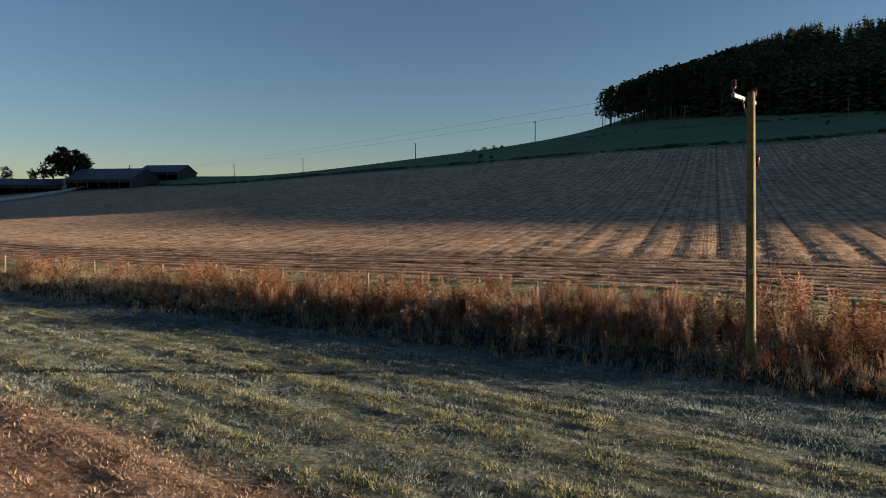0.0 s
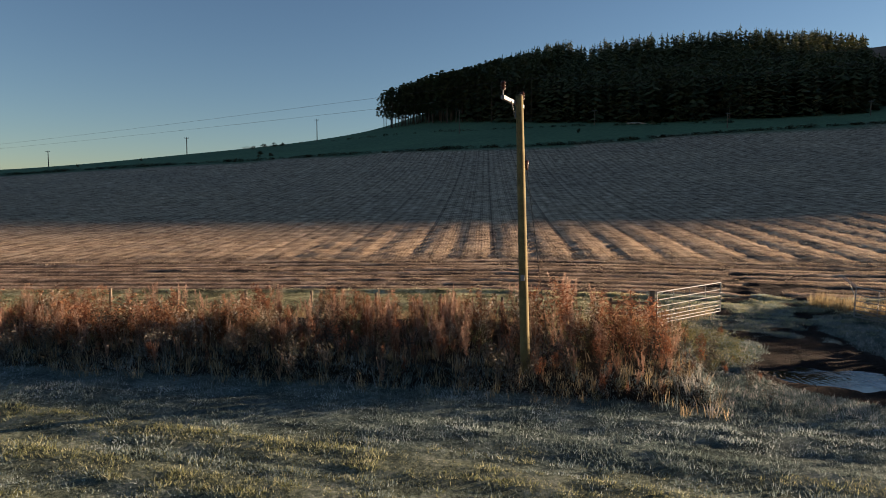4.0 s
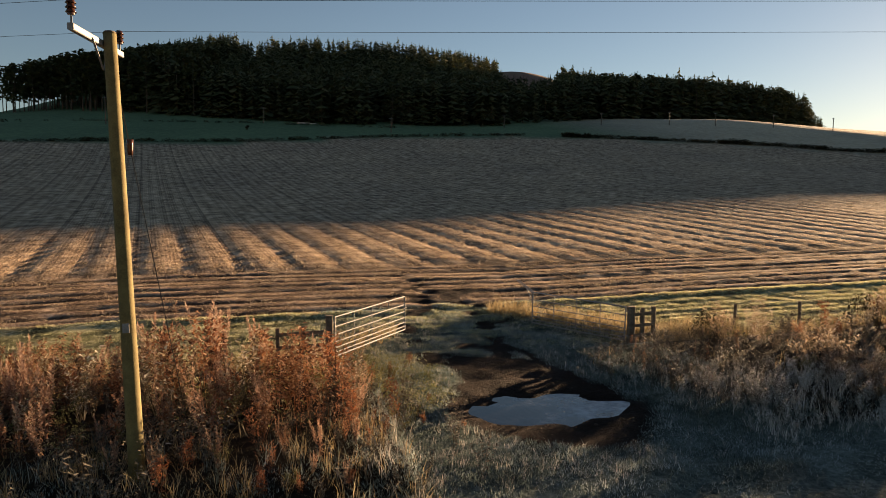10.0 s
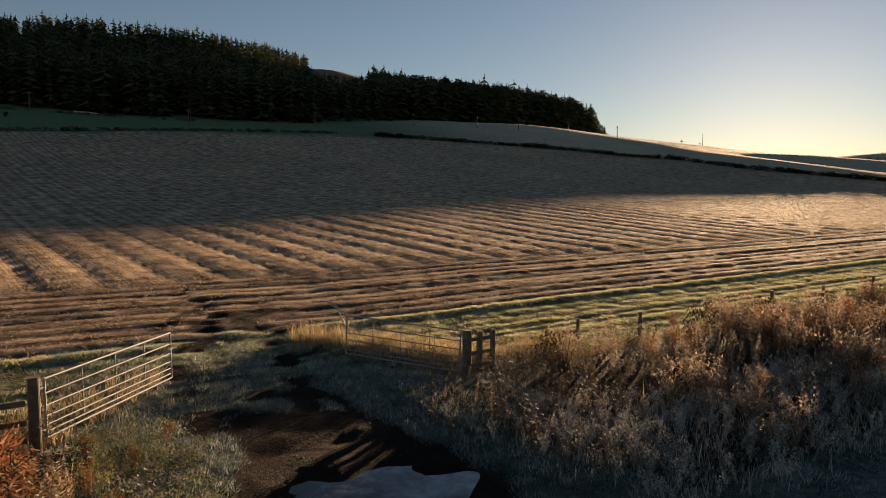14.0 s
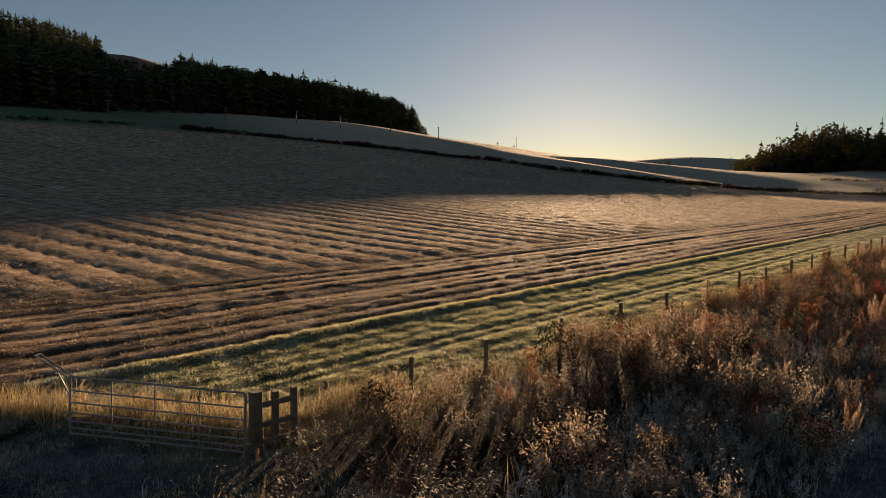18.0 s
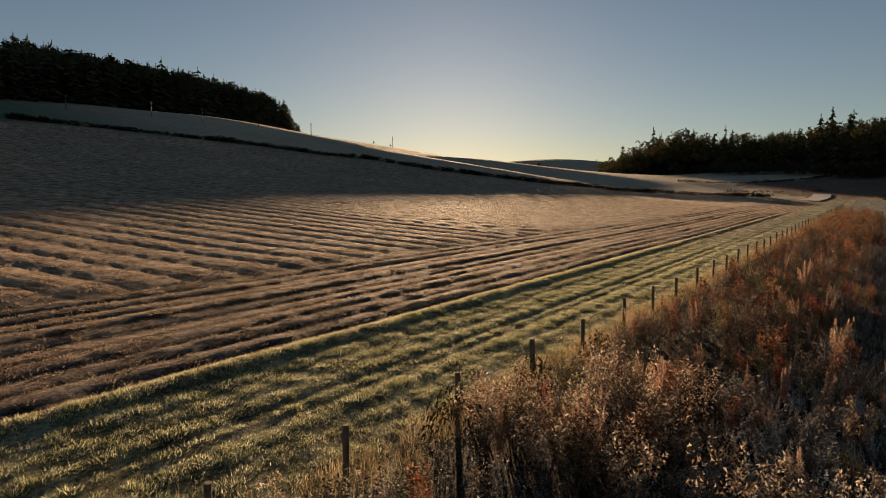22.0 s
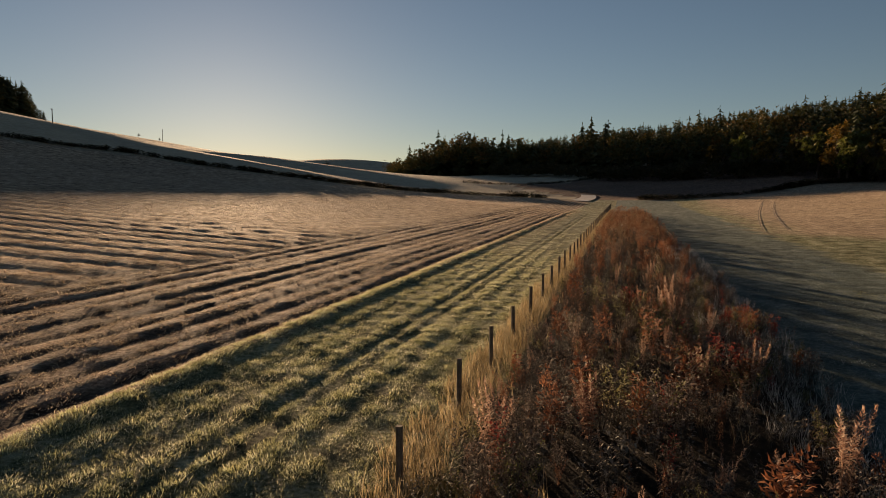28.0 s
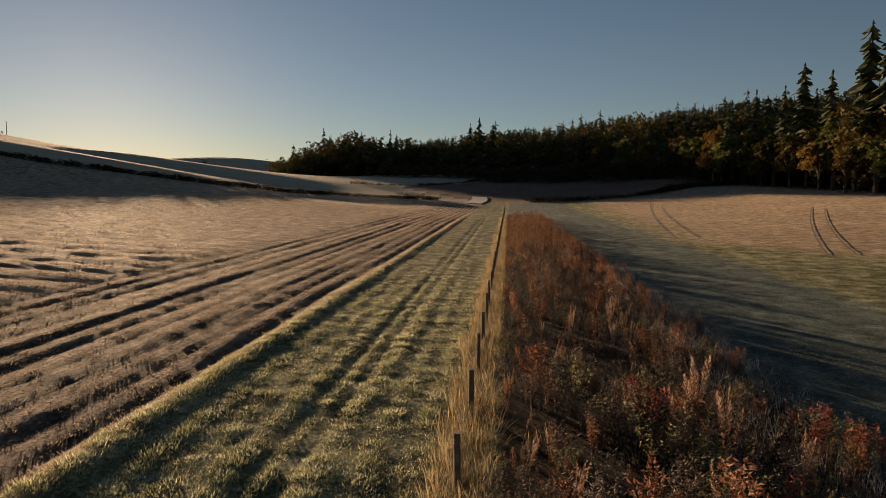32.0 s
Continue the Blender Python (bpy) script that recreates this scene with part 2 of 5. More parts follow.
def upper_y(x):
    """The upper edge of the stubble field."""
    x = np.asarray(x, float)
    return np.interp(x, (-300, -125, -97, -74, -49, -22, 4, 32, 46, 60, 70, 88, 114, 136, 140, 146, 151, 165, 190, 199, 209, 230, 400),
                     (118, 116, 116, 122, 127, 129, 139, 142, 144, 141, 139, 134, 126, 108, 92, 78, 65, 55, 46, 33, 12, -40, -400))


def row_u(x, y):
    """Metres across the sowing rows, which run up the slope aslant."""
    return x + 0.2 * y + 15.1


def graded(lo, hi, fine_lo, fine_hi, step, grow, most):
    mid = list(np.arange(fine_lo, fine_hi + step / 2, step))
    up, s = [mid[-1]], step
    while up[-1] < hi:
        s = min(s * grow, most)
        up.append(up[-1] + s)
    down, s = [mid[0]], step
    while down[-1] > lo:
        s = min(s * grow, most)
        down.append(down[-1] - s)
    return np.array(down[:0:-1] + mid + up[1:])


rng = np.random.default_rng(7)
_grid = rng.random((64, 64))


def lumps(x, y, size):
    """Smooth random lumps, 0 to 1."""
    u, v = np.asarray(x, float) / size, np.asarray(y, float) / size
    i, j = np.floor(u).astype(int), np.floor(v).astype(int)
    a, b = u - i, v - j
    a, b = a * a * (3 - 2 * a), b * b * (3 - 2 * b)
    q = lambda m, n: _grid[m % 64, n % 64]
    return (q(i, j) * (1 - a) + q(i + 1, j) * a) * (1 - b) + (q(i, j + 1) * (1 - a) + q(i + 1, j + 1) * a) * b


def swaths(v):
    """Low ridges of grass along the strip, between and beside the wheel ruts."""
    return sum(a * np.exp(-((v - c) / w) ** 2) for c, w, a in ((6.55, 0.28, 1.0), (5.55, 0.26, 0.7), (4.75, 0.22, 0.55), (4.05, 0.2, 0.8), (3.32, 0.1, 0.5), (2.55, 0.24, 0.9), (1.7, 0.25, 0.6), (0.85, 0.25, 0.7)))


def track_mask(x, y):
    """The muddy way in through the gate."""
    pool = np.exp(-(((x + 4.9) / 2.15) ** 2 + ((y + 5.2) / 2.6) ** 2) ** 2) * (0.8 + 0.6 * lumps(x, y, 0.8))
    way = np.exp(-((x + 4.75) / 1.55) ** 4) * sstep(-6.0, -4.5, y) * (1 - sstep(-2.0, 0.6, y + 0.5 * (x + 5))) * (0.6 + 0.8 * lumps(x, y, 0.7))
    rut = (0.25 + 0.8 * lumps(x, y, 0.6)) * np.exp(-((x + 3.6 + 0.25 * np.clip(y + 0.5, 0, 4) + 0.3 * (lumps(x, y, 0.9) - 0.5)) / 0.22) ** 2) * sstep(-3.0, -1.5, y) * (1 - sstep(1.4, 2.6, y))
    worn = np.exp(-((x + 5.4 - 0.12 * y) / 1.9) ** 2) * sstep(-2.5, -0.5, y) * (1 - sstep(9, 14, y)) * (1.9 * sstep(0.42, 0.66, lumps(x, y, 0.75)) * (0.45 + 0.55 * sstep(2.5, 4.5, y)))
    return np.clip(np.maximum(np.maximum(pool * 1.25, way * 1.1), np.maximum(rut, worn)), 0, 1)


def ground_z(x, y):
    """The land with its furrows, swaths, bank and wheel ruts."""
    x, y = np.asarray(x, float), np.asarray(y, float)
    z = height(x, y)
    yf, ys = fence_y(x), verge_y(x)
    v = y - yf
    near = (1 - sstep(60, 120, np.abs(x)))
    wob = 0.35 * (lumps(x, y, 9.0) - 0.5)
    reach = 1 - sstep(90, 180, np.abs(x))
    head = sstep(6.3, 7.4, v) * (1 - sstep(15.5, 17.5, v)) * reach
    strip = sstep(0.3, 1.0, v) * (1 - sstep(6.6, 7.4, v)) * reach
    drawn = lumps(x * 0.12, y, 0.62) - 0.5
    furrow = lambda period, width: np.exp(-(np.sin((v + wob) * np.pi / period) / width) ** 2)
    z += head * 0.02 * np.sin((v + wob) * 2 * np.pi / 3.1) - head * 0.066 * furrow(1.05, 0.34) * (0.65 + 0.5 * lumps(x * 0.12, y, 1.3)) + head * 0.055 * drawn + head * 0.02 * (lumps(x, y, 0.55) - 0.5)
    z += head * 0.014 * (lumps(x + 40, y, 0.45) - 0.5)
    lip = v + wob * 0.4
    z += reach * (0.07 * np.exp(-((lip - 6.6) / 0.38) ** 2) - 0.08 * np.exp(-((lip - 7.35) / 0.40) ** 2))
    rut = v + 0.12 * (lumps(x, y, 5.0) - 0.5)
    z -= reach * 0.05 * (np.exp(-((rut - 3.05) / 0.13) ** 2) + np.exp(-((rut - 3.6) / 0.13) ** 2))
    z += reach * 0.016 * swaths(rut)
    z += strip * (0.012 * drawn + 0.014 * (lumps(x, y, 0.62) - 0.5))
    rows = sstep(16.0, 18.5, v) * (1 - sstep(55, 75, y)) * (1 - sstep(48, 74, np.abs(x - 4)))
    u = row_u(x, y) + 0.4 * (lumps(x, y, 8.0) - 0.5)
    groove = np.abs(np.sin(u * np.pi / 2.65))
    z += rows * (0.085 * groove ** 0.45 + 0.025 * np.sin(u * 2 * np.pi / 0.65)) * (0.6 + 0.7 * lumps(x * 0.7, y * 0.3, 4.0))
    s = sstep(0.0, 1.0, ys - y) * near * (1 - 0.85 * sstep(8, 25, x))
    sway = y + 0.07 * x + 0.5 * (lumps(x, y, 11.0) - 0.5)
    z += s * (0.026 * np.sin(sway * 2 * np.pi / 1.7) * (0.4 + 0.9 * lumps(x, y, 2.3)) + 0.03 * np.sin(sway * 2 * np.pi / 0.55) * lumps(x, y, 1.1))
    mud = track_mask(x, y)
    verge = sstep(0.0, 1.2, y - ys) * (1 - sstep(-0.9, 0.1, v)) * (1 - np.clip(mud * 2.0, 0, 1)) * near
    verge = verge * np.where((x > -8.6) & (x < -2.2), 0.15, 1.0)
    z += verge * (0.22 + 0.12 * (lumps(x, y, 2.0) - 0.5))
    z -= 0.22 * np.exp(-((((x + 4.9) / 2.15) ** 2 + ((y + 5.25) / 1.15) ** 2) * (1.5 - 1.0 * lumps(x + 3, y + 8, 0.55))) ** 2)
    z += mud * 0.10 * (lumps(x, y, 0.55) - 0.5) - 0.05 * mud * np.exp(-((x + 6.0 - 0.1 * y) / 0.3) ** 2) - 0.05 * mud * np.exp(-((x + 4.1 - 0.1 * y) / 0.3) ** 2)
    z += 0.24 * np.exp(-((y - 1.6 + 1.1 * x) / 1.0) ** 2) * sstep(-3.4, -2.0, x) * (1 - sstep(2.0, 4.0, x)) * sstep(0.2, 1.2, y)
    close = 1 - sstep(40, 90, np.hypot(x, y + 5))
    z += close * 0.024 * (lumps(x, y, 0.62) - 0.5) * (1 - mud)
    return z


def np_mesh(name, verts, faces, material, smooth=False):
    """One mesh from arrays: vertices, and faces of three or four corners."""
    me = bpy.data.meshes.new(name)
    n, k = faces.shape
    me.vertices.add(len(verts))
    me.vertices.foreach_set("co", np.asarray(verts, np.float32).ravel())
    me.loops.add(n * k)
    me.loops.foreach_set("vertex_index", np.asarray(faces, np.int32).ravel())
    me.polygons.add(n)
    me.polygons.foreach_set("loop_start", np.arange(0, n * k, k, dtype=np.int32))
    me.polygons.foreach_set("use_smooth", np.full(n, smooth))
    me.update(calc_edges=True)
    for m in (material if isinstance(material, (list, tuple)) else [material]):
        me.materials.append(m)
    return me


def ground_material():
    m = bpy.data.materials.new("field_ground")
    nt, b = nodes_of(m)

    def at(layer):
        a = nt.nodes.new("ShaderNodeAttribute")
        a.attribute_name = layer
        return a.outputs["Fac"]

    fine, mid, big = noise_tex(nt, 9.0, 6.0, 0.7), noise_tex(nt, 0.9, 5.0), noise_tex(nt, 0.06, 4.0)
    w = nt.nodes.new("ShaderNodeTexWave")
    w.inputs["Scale"].default_value, w.inputs["Distortion"].default_value = 0.3, 1.5
    comb = nt.nodes.new("ShaderNodeCombineXYZ")
    nt.links.new(at("rows"), comb.inputs[0])
    nt.links.new(comb.outputs[0], w.inputs["Vector"])
    w2 = nt.nodes.new("ShaderNodeTexWave")
    w2.inputs["Scale"].default_value, w2.inputs["Distortion"].default_value = 1.4, 2.0
    nt.links.new(comb.outputs[0], w2.inputs["Vector"])
    f = calc(nt, "ADD", calc(nt, "MULTIPLY", fine, 0.5), calc(nt, "MULTIPLY", mid, 0.5))
    grass = ramp(nt, f, [(0.36, (0.03, 0.042, 0.037)), (0.5, (0.09, 0.122, 0.11)), (0.64, (0.22, 0.265, 0.245))])
    stubble = ramp(nt, f, [(0.38, (0.085, 0.06, 0.045)), (0.5, (0.35, 0.25, 0.168)), (0.62, (0.61, 0.47, 0.335))])
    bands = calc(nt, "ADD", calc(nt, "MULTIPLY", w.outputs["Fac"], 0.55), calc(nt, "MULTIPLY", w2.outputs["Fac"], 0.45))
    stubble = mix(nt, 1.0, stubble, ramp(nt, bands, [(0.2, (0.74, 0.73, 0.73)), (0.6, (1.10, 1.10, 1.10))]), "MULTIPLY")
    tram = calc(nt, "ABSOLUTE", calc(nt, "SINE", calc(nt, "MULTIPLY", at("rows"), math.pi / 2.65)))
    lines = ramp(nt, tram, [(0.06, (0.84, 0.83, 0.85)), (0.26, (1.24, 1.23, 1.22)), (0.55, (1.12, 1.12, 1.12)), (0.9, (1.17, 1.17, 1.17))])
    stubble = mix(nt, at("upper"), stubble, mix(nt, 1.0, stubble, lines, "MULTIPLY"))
    green = ramp(nt, f, [(0.34, (0.07, 0.13, 0.075)), (0.66, (0.16, 0.25, 0.14))])
    pale = ramp(nt, f, [(0.34, (0.36, 0.29, 0.20)), (0.66, (0.56, 0.49, 0.36))])
    brown = ramp(nt, f, [(0.38, (0.085, 0.052, 0.04)), (0.64, (0.31, 0.205, 0.15))])
    mud = ramp(nt, f, [(0.38, (0.007, 0.0045, 0.0035)), (0.64, (0.034, 0.020, 0.015))])
    # Dead litter; the shade under the weeds is put into its near-black colour.
    shaded_litter = ramp(nt, f, [(0.36, (0.008, 0.006, 0.005)), (0.66, (0.035, 0.027, 0.018))])
    strip = ramp(nt, f, [(0.38, (0.042, 0.045, 0.025)), (0.5, (0.172, 0.176, 0.092)), (0.62, (0.42, 0.42, 0.28))])
    col = mix(nt, at("strip"), grass, strip)
    for n, c in (("stubble", stubble), ("green", green), ("pale", pale), ("brown", brown), ("shaded_litter", shaded_litter)):
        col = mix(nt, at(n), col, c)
    col = mix(nt, 0.35, col, mix(nt, 1.0, col, ramp(nt, big, [(0.3, (0.55, 0.55, 0.6)), (0.7, (1.3, 1.25, 1.15))]), "MULTIPLY"))
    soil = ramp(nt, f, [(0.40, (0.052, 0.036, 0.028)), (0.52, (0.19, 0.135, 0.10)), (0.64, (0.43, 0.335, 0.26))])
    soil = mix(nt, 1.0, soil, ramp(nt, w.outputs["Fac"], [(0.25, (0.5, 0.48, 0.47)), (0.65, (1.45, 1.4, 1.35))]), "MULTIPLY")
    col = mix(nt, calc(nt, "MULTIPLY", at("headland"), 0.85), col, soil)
    wet = at("mud")
    col = mix(nt, wet, col, mud)
    nt.links.new(col, b.inputs["Base Color"])
    nt.links.new(calc(nt, "SUBTRACT", 0.95, calc(nt, "MULTIPLY", wet, 0.12)), b.inputs["Roughness"])
    b.inputs["Specular IOR Level"].default_value = 0.06
    bump_of(nt, b, calc(nt, "ADD", fine, calc(nt, "MULTIPLY", calc(nt, "MULTIPLY", bands, at("stubble")), 0.3)), 0.9, 0.14)
    return m


def build_ground():
    xs = graded(-2800, 3200, -24, 44, 0.33, 1.06, 75)
    ys = graded(-2600, 3000, -24, 18.5, 0.25, 1.06, 75)
    X, Y = np.meshgrid(xs, ys)
    X, Y = X.ravel(), Y.ravel()
    Z = ground_z(X, Y)
    nx, ny = len(xs), len(ys)
    i = (np.arange(ny - 1)[:, None] * nx + np.arange(nx - 1)[None, :]).ravel()
    me = np_mesh("ground", np.stack([X, Y, Z], 1), np.stack([i, i + 1, i + nx + 1, i + nx], 1), ground_material(), True)
    yf, ysv, yu = fence_y(X), verge_y(X), upper_y(X)
    v = Y - yf
    edge = 1.2 * (lumps(X, Y, 1.5) - 0.5)
    inside = sstep(-1, 1, yu - Y) * (Y > -5)
    north = sstep(6.2, 7.4, v + edge) * inside
    southern = Y < ysv
    wide = 0.6 + 4.0 * sstep(20, 60, X)
    stub_s = sstep(-wide, wide, -Y + edge * (1 + 2 * sstep(20, 60, X)) - 20 - 9 * sstep(15, 45, X) + 10 * sstep(60, 82, X) - 0.05 * np.clip(X - 82, 0, 100)) * southern
    beyond = (1 - inside) * (Y >= -5) * (Y > yf + 1)
    out_e = sstep(-2, 2, X - np.where(Y < 9, 214 + 0.30 * np.clip(-Y - 30, 0, 120), 3000))
    brown = np.where((Y < 62 - (X - 270) * 0.7) & (X > 214 + 0.30 * np.clip(-Y - 30, 0, 120)) & (Y < 9 + (X - 214) * 0.5), 1.0, 0.0)
    pale = np.maximum(beyond * sstep(60, 110, X), out_e)
    attr = {"stubble": np.maximum(north, stub_s) * (1 - out_e), "green": beyond * (1 - sstep(60, 110, X)) * (X > -330),
            "pale": np.maximum(pale * (1 - brown), 0.25 * stub_s * sstep(15, 40, X) * (1 - out_e)), "brown": np.maximum(np.maximum(brown, sstep(395, 420, Y) * (X > 60) * (X < 320)), 0.85 * stub_s * (1 - sstep(4, 14, X))), "strip": np.maximum((v > -0.8) * inside * (1 - (sstep(-11, -9, X) - sstep(-1.5, 0.5, X)) * (1 - sstep(2.5, 5.5, Y))), southern * sstep(12.0, 14.0, -Y + edge - 3.5 * sstep(5, 20, X)) * (0.3 + 0.7 * sstep(0, 12, X))), "mud": sstep(0.15, 0.45, track_mask(X, Y)),
            "shaded_litter": (Y > ysv) * (v < -0.5) * (np.abs(X) < 150) * (1 - sstep(-8.7, -8.3, X) * (1 - sstep(0.2, 1.2, X - (-2.6 + 0.35 * np.clip(-Y - 4.0, 0, 5) + 1.2 * np.clip(Y + 2.5, 0, 3))))),
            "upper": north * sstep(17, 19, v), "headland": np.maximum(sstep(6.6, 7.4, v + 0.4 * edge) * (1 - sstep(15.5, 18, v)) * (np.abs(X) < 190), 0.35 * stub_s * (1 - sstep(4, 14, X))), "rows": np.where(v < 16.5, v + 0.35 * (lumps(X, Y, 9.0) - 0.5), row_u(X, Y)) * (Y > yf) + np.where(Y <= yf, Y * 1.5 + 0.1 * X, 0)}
    for name, val in attr.items():
        me.attributes.new(name, "FLOAT", "POINT").data.foreach_set("value", np.asarray(val, np.float32))
    return tagged(new("ground", me), "frosty farmland of stubble, grass strips and wheel-rutted mud", "ground", kind="structure")


build_ground()


# ---- scattering ----
def scatter(templates, spots, turns, sizes, stretch=None, lean=0.0):
    """Copies of small templates (vertices, triangles) at many spots, joined into arrays."""
    out_v, out_f, base = [], [], 0
    pick = rng.integers(0, len(templates), len(spots))
    for k, (tv, tf) in enumerate(templates):
        sel = np.nonzero(pick == k)[0]
        if not len(sel):
            continue
        c, s = np.cos(turns[sel])[:, None], np.sin(turns[sel])[:, None]
        sz = sizes[sel][:, None]
        hz = sz if stretch is None else sz * stretch[sel][:, None]
        lx, ly = rng.normal(0, lean, (2, len(sel), 1)) if lean else (0.0, 0.0)
        zz = tv[None, :, 2] * hz
        x = (tv[None, :, 0] * c - tv[None, :, 1] * s) * sz + spots[sel, 0:1] + lx * zz
        y = (tv[None, :, 0] * s + tv[None, :, 1] * c) * sz + spots[sel, 1:2] + ly * zz
        z = zz + spots[sel, 2:3]
        n = tv.shape[0]
        out_v.append(np.stack([x, y, z], 2).reshape(-1, 3))
        out_f.append((tf[None] + (np.arange(len(sel)) * n)[:, None, None]).reshape(-1, 3) + base)
        base += len(sel) * n
    return np.concatenate(out_v), np.concatenate(out_f)


def stuff(name, mesh_parts, material, label, category):
    v, f = mesh_parts
    return tagged(new(name, np_mesh(name, v, f, material)), label, category, kind="stuff")


class Shape:
    """Collects triangles for a template."""
    def __init__(self):
        self.v, self.f = [], []

    def tri(self, a, b, c):
        n = len(self.v)
        self.v += [a, b, c]
        self.f.append((n, n + 1, n + 2))

    def quad(self, a, b, c, d):
        n = len(self.v)
        self.v += [a, b, c, d]
        self.f += [(n, n + 1, n + 2), (n, n + 2, n + 3)]

    def done(self):
        return np.array(self.v, float), np.array(self.f, int)


def blade(sh, r, base, h, w, bend):
    a = r.uniform(0, 6.283)
    dx, dy = math.cos(a), math.sin(a)
    px, py = -dy * w / 2, dx * w / 2
    m = (base[0] + dx * bend * 0.35, base[1] + dy * bend * 0.35, base[2] + h * 0.6)
    t = (base[0] + dx * bend, base[1] + dy * bend, base[2] + h)
    sh.quad((base[0] - px, base[1] - py, base[2]), (base[0] + px, base[1] + py, base[2]),
            (m[0] + px * 0.7, m[1] + py * 0.7, m[2]), (m[0] - px * 0.7, m[1] - py * 0.7, m[2]))
    sh.tri((m[0] - px * 0.7, m[1] - py * 0.7, m[2]), (m[0] + px * 0.7, m[1] + py * 0.7, m[2]), t)


def leaf(sh, p, a, length, width, droop):
    dx, dy = math.cos(a), math.sin(a)
    px, py = -dy * width / 2, dx * width / 2
    m = (p[0] + dx * length * 0.5, p[1] + dy * length * 0.5, p[2] + length * 0.12)
    t = (p[0] + dx * length, p[1] + dy * length, p[2] - droop)
    sh.quad(p, (m[0] + px, m[1] + py, m[2]), t, (m[0] - px, m[1] - py, m[2]))


def sliver(sh, p, a, length, width, droop):
    """A small pointed leaf of one face."""
    px, py = -math.sin(a) * width / 2, math.cos(a) * width / 2
    sh.tri((p[0] - px, p[1] - py, p[2]), (p[0] + px, p[1] + py, p[2] + length * 0.15),
           (p[0] + math.cos(a) * length, p[1] + math.sin(a) * length, p[2] - droop))


def spikes(seed, count, h, spread, width, bend):
    """A small clump of short blades, one face each."""
    r, sh = random.Random(seed), Shape()
    for _ in range(count):
        a, d, b = r.uniform(0, 6.283), spread * math.sqrt(r.random()), r.uniform(0, 6.283)
        x, y, w, e = math.cos(a) * d, math.sin(a) * d, width * r.uniform(0.7, 1.3) / 2, bend * r.uniform(0.1, 1.0)
        sh.tri((x - math.sin(b) * w, y + math.cos(b) * w, -0.02), (x + math.sin(b) * w, y - math.cos(b) * w, -0.02),
               (x + math.cos(a) * e, y + math.sin(a) * e, h * r.uniform(0.5, 1.15)))
    return sh.done()


def clod(seed):
    """A broken lump of earth."""
    r, sh = random.Random(seed), Shape()
    ring = [(math.cos(k * 1.047) * r.uniform(0.6, 1.0), math.sin(k * 1.047) * r.uniform(0.6, 1.0), r.uniform(-0.1, 0.25)) for k in range(6)]
    top = (r.uniform(-0.3, 0.3), r.uniform(-0.3, 0.3), r.uniform(0.5, 0.8))
    for k in range(6):
        a, b = ring[k], ring[(k + 1) % 6]
        sh.tri(a, b, top)
        sh.quad((a[0], a[1], -0.4), (b[0], b[1], -0.4), b, a)
    return sh.done()


def tuft(seed, count, h, spread, width, bend):
    r, sh = random.Random(seed), Shape()
    for _ in range(count):
        a, d = r.uniform(0, 6.283), spread * math.sqrt(r.random())
        blade(sh, r, (math.cos(a) * d, math.sin(a) * d, -0.03), h * r.uniform(0.5, 1.1), width * r.uniform(0.7, 1.3), bend * r.uniform(0.2, 1.2))
    return sh.done()


def stem_lines(sh, a, b, w):
    d = (b[0] - a[0], b[1] - a[1])
    for dx, dy in ((w, 0), (0, w)):
        sh.tri((a[0] - dx, a[1] - dy, a[2]), (a[0] + dx, a[1] + dy, a[2]), b)


def spire(seed, leaves=70, girth=0.085, size=1.0, one=leaf):
    """A dead dock one metre tall: a stem packed with small curled leaves and seeds."""
    r, sh = random.Random(seed), Shape()
    sx, sy = r.uniform(-0.12, 0.12), r.uniform(-0.12, 0.12)
    stem_lines(sh, (0, 0, -0.05), (sx, sy, 1.0), 0.006)
    for k in range(leaves):
        z = 0.15 + 0.85 * (k / leaves) ** 0.7
        a, rad = k * 2.4 + r.uniform(-0.5, 0.5), girth * (1.1 - 0.75 * z) * r.uniform(0.2, 1.2)
        p = (sx * z * z + math.cos(a) * rad, sy * z * z + math.sin(a) * rad, z + r.uniform(-0.02, 0.02))
        one(sh, p, a, size * r.uniform(0.035, 0.075), size * r.uniform(0.016, 0.033), size * r.uniform(-0.04, 0.05))
    return sh.done()


def willow(seed, leaves=26, plume=34):
    """A willowherb one metre tall: narrow hanging leaves below, a leaning fluffy plume above."""
    r, sh = random.Random(seed), Shape()
    sx, sy = r.uniform(-0.22, 0.22), r.uniform(-0.22, 0.22)
    at = lambda z: (sx * z * z, sy * z * z, z)
    stem_lines(sh, (0, 0, -0.05), at(0.6), 0.006)
    stem_lines(sh, at(0.55), at(1.0), 0.004)
    for k in range(leaves):
        z = r.uniform(0.15, 0.7)
        leaf(sh, at(z), k * 2.4, r.uniform(0.04, 0.09), r.uniform(0.008, 0.014), r.uniform(0.02, 0.08))
    for k in range(plume):
        z = 0.58 + 0.44 * (k / plume)
        p, a = at(min(z, 1.0)), k * 2.4 + r.uniform(-0.6, 0.6)
        d = 0.04 * (1.2 - z) * r.uniform(0.1, 1.6)
        sliver(sh, (p[0] + math.cos(a) * d, p[1] + math.sin(a) * d, z), a, r.uniform(0.02, 0.045), 0.012, -r.uniform(0.0, 0.04))
    return sh.done()


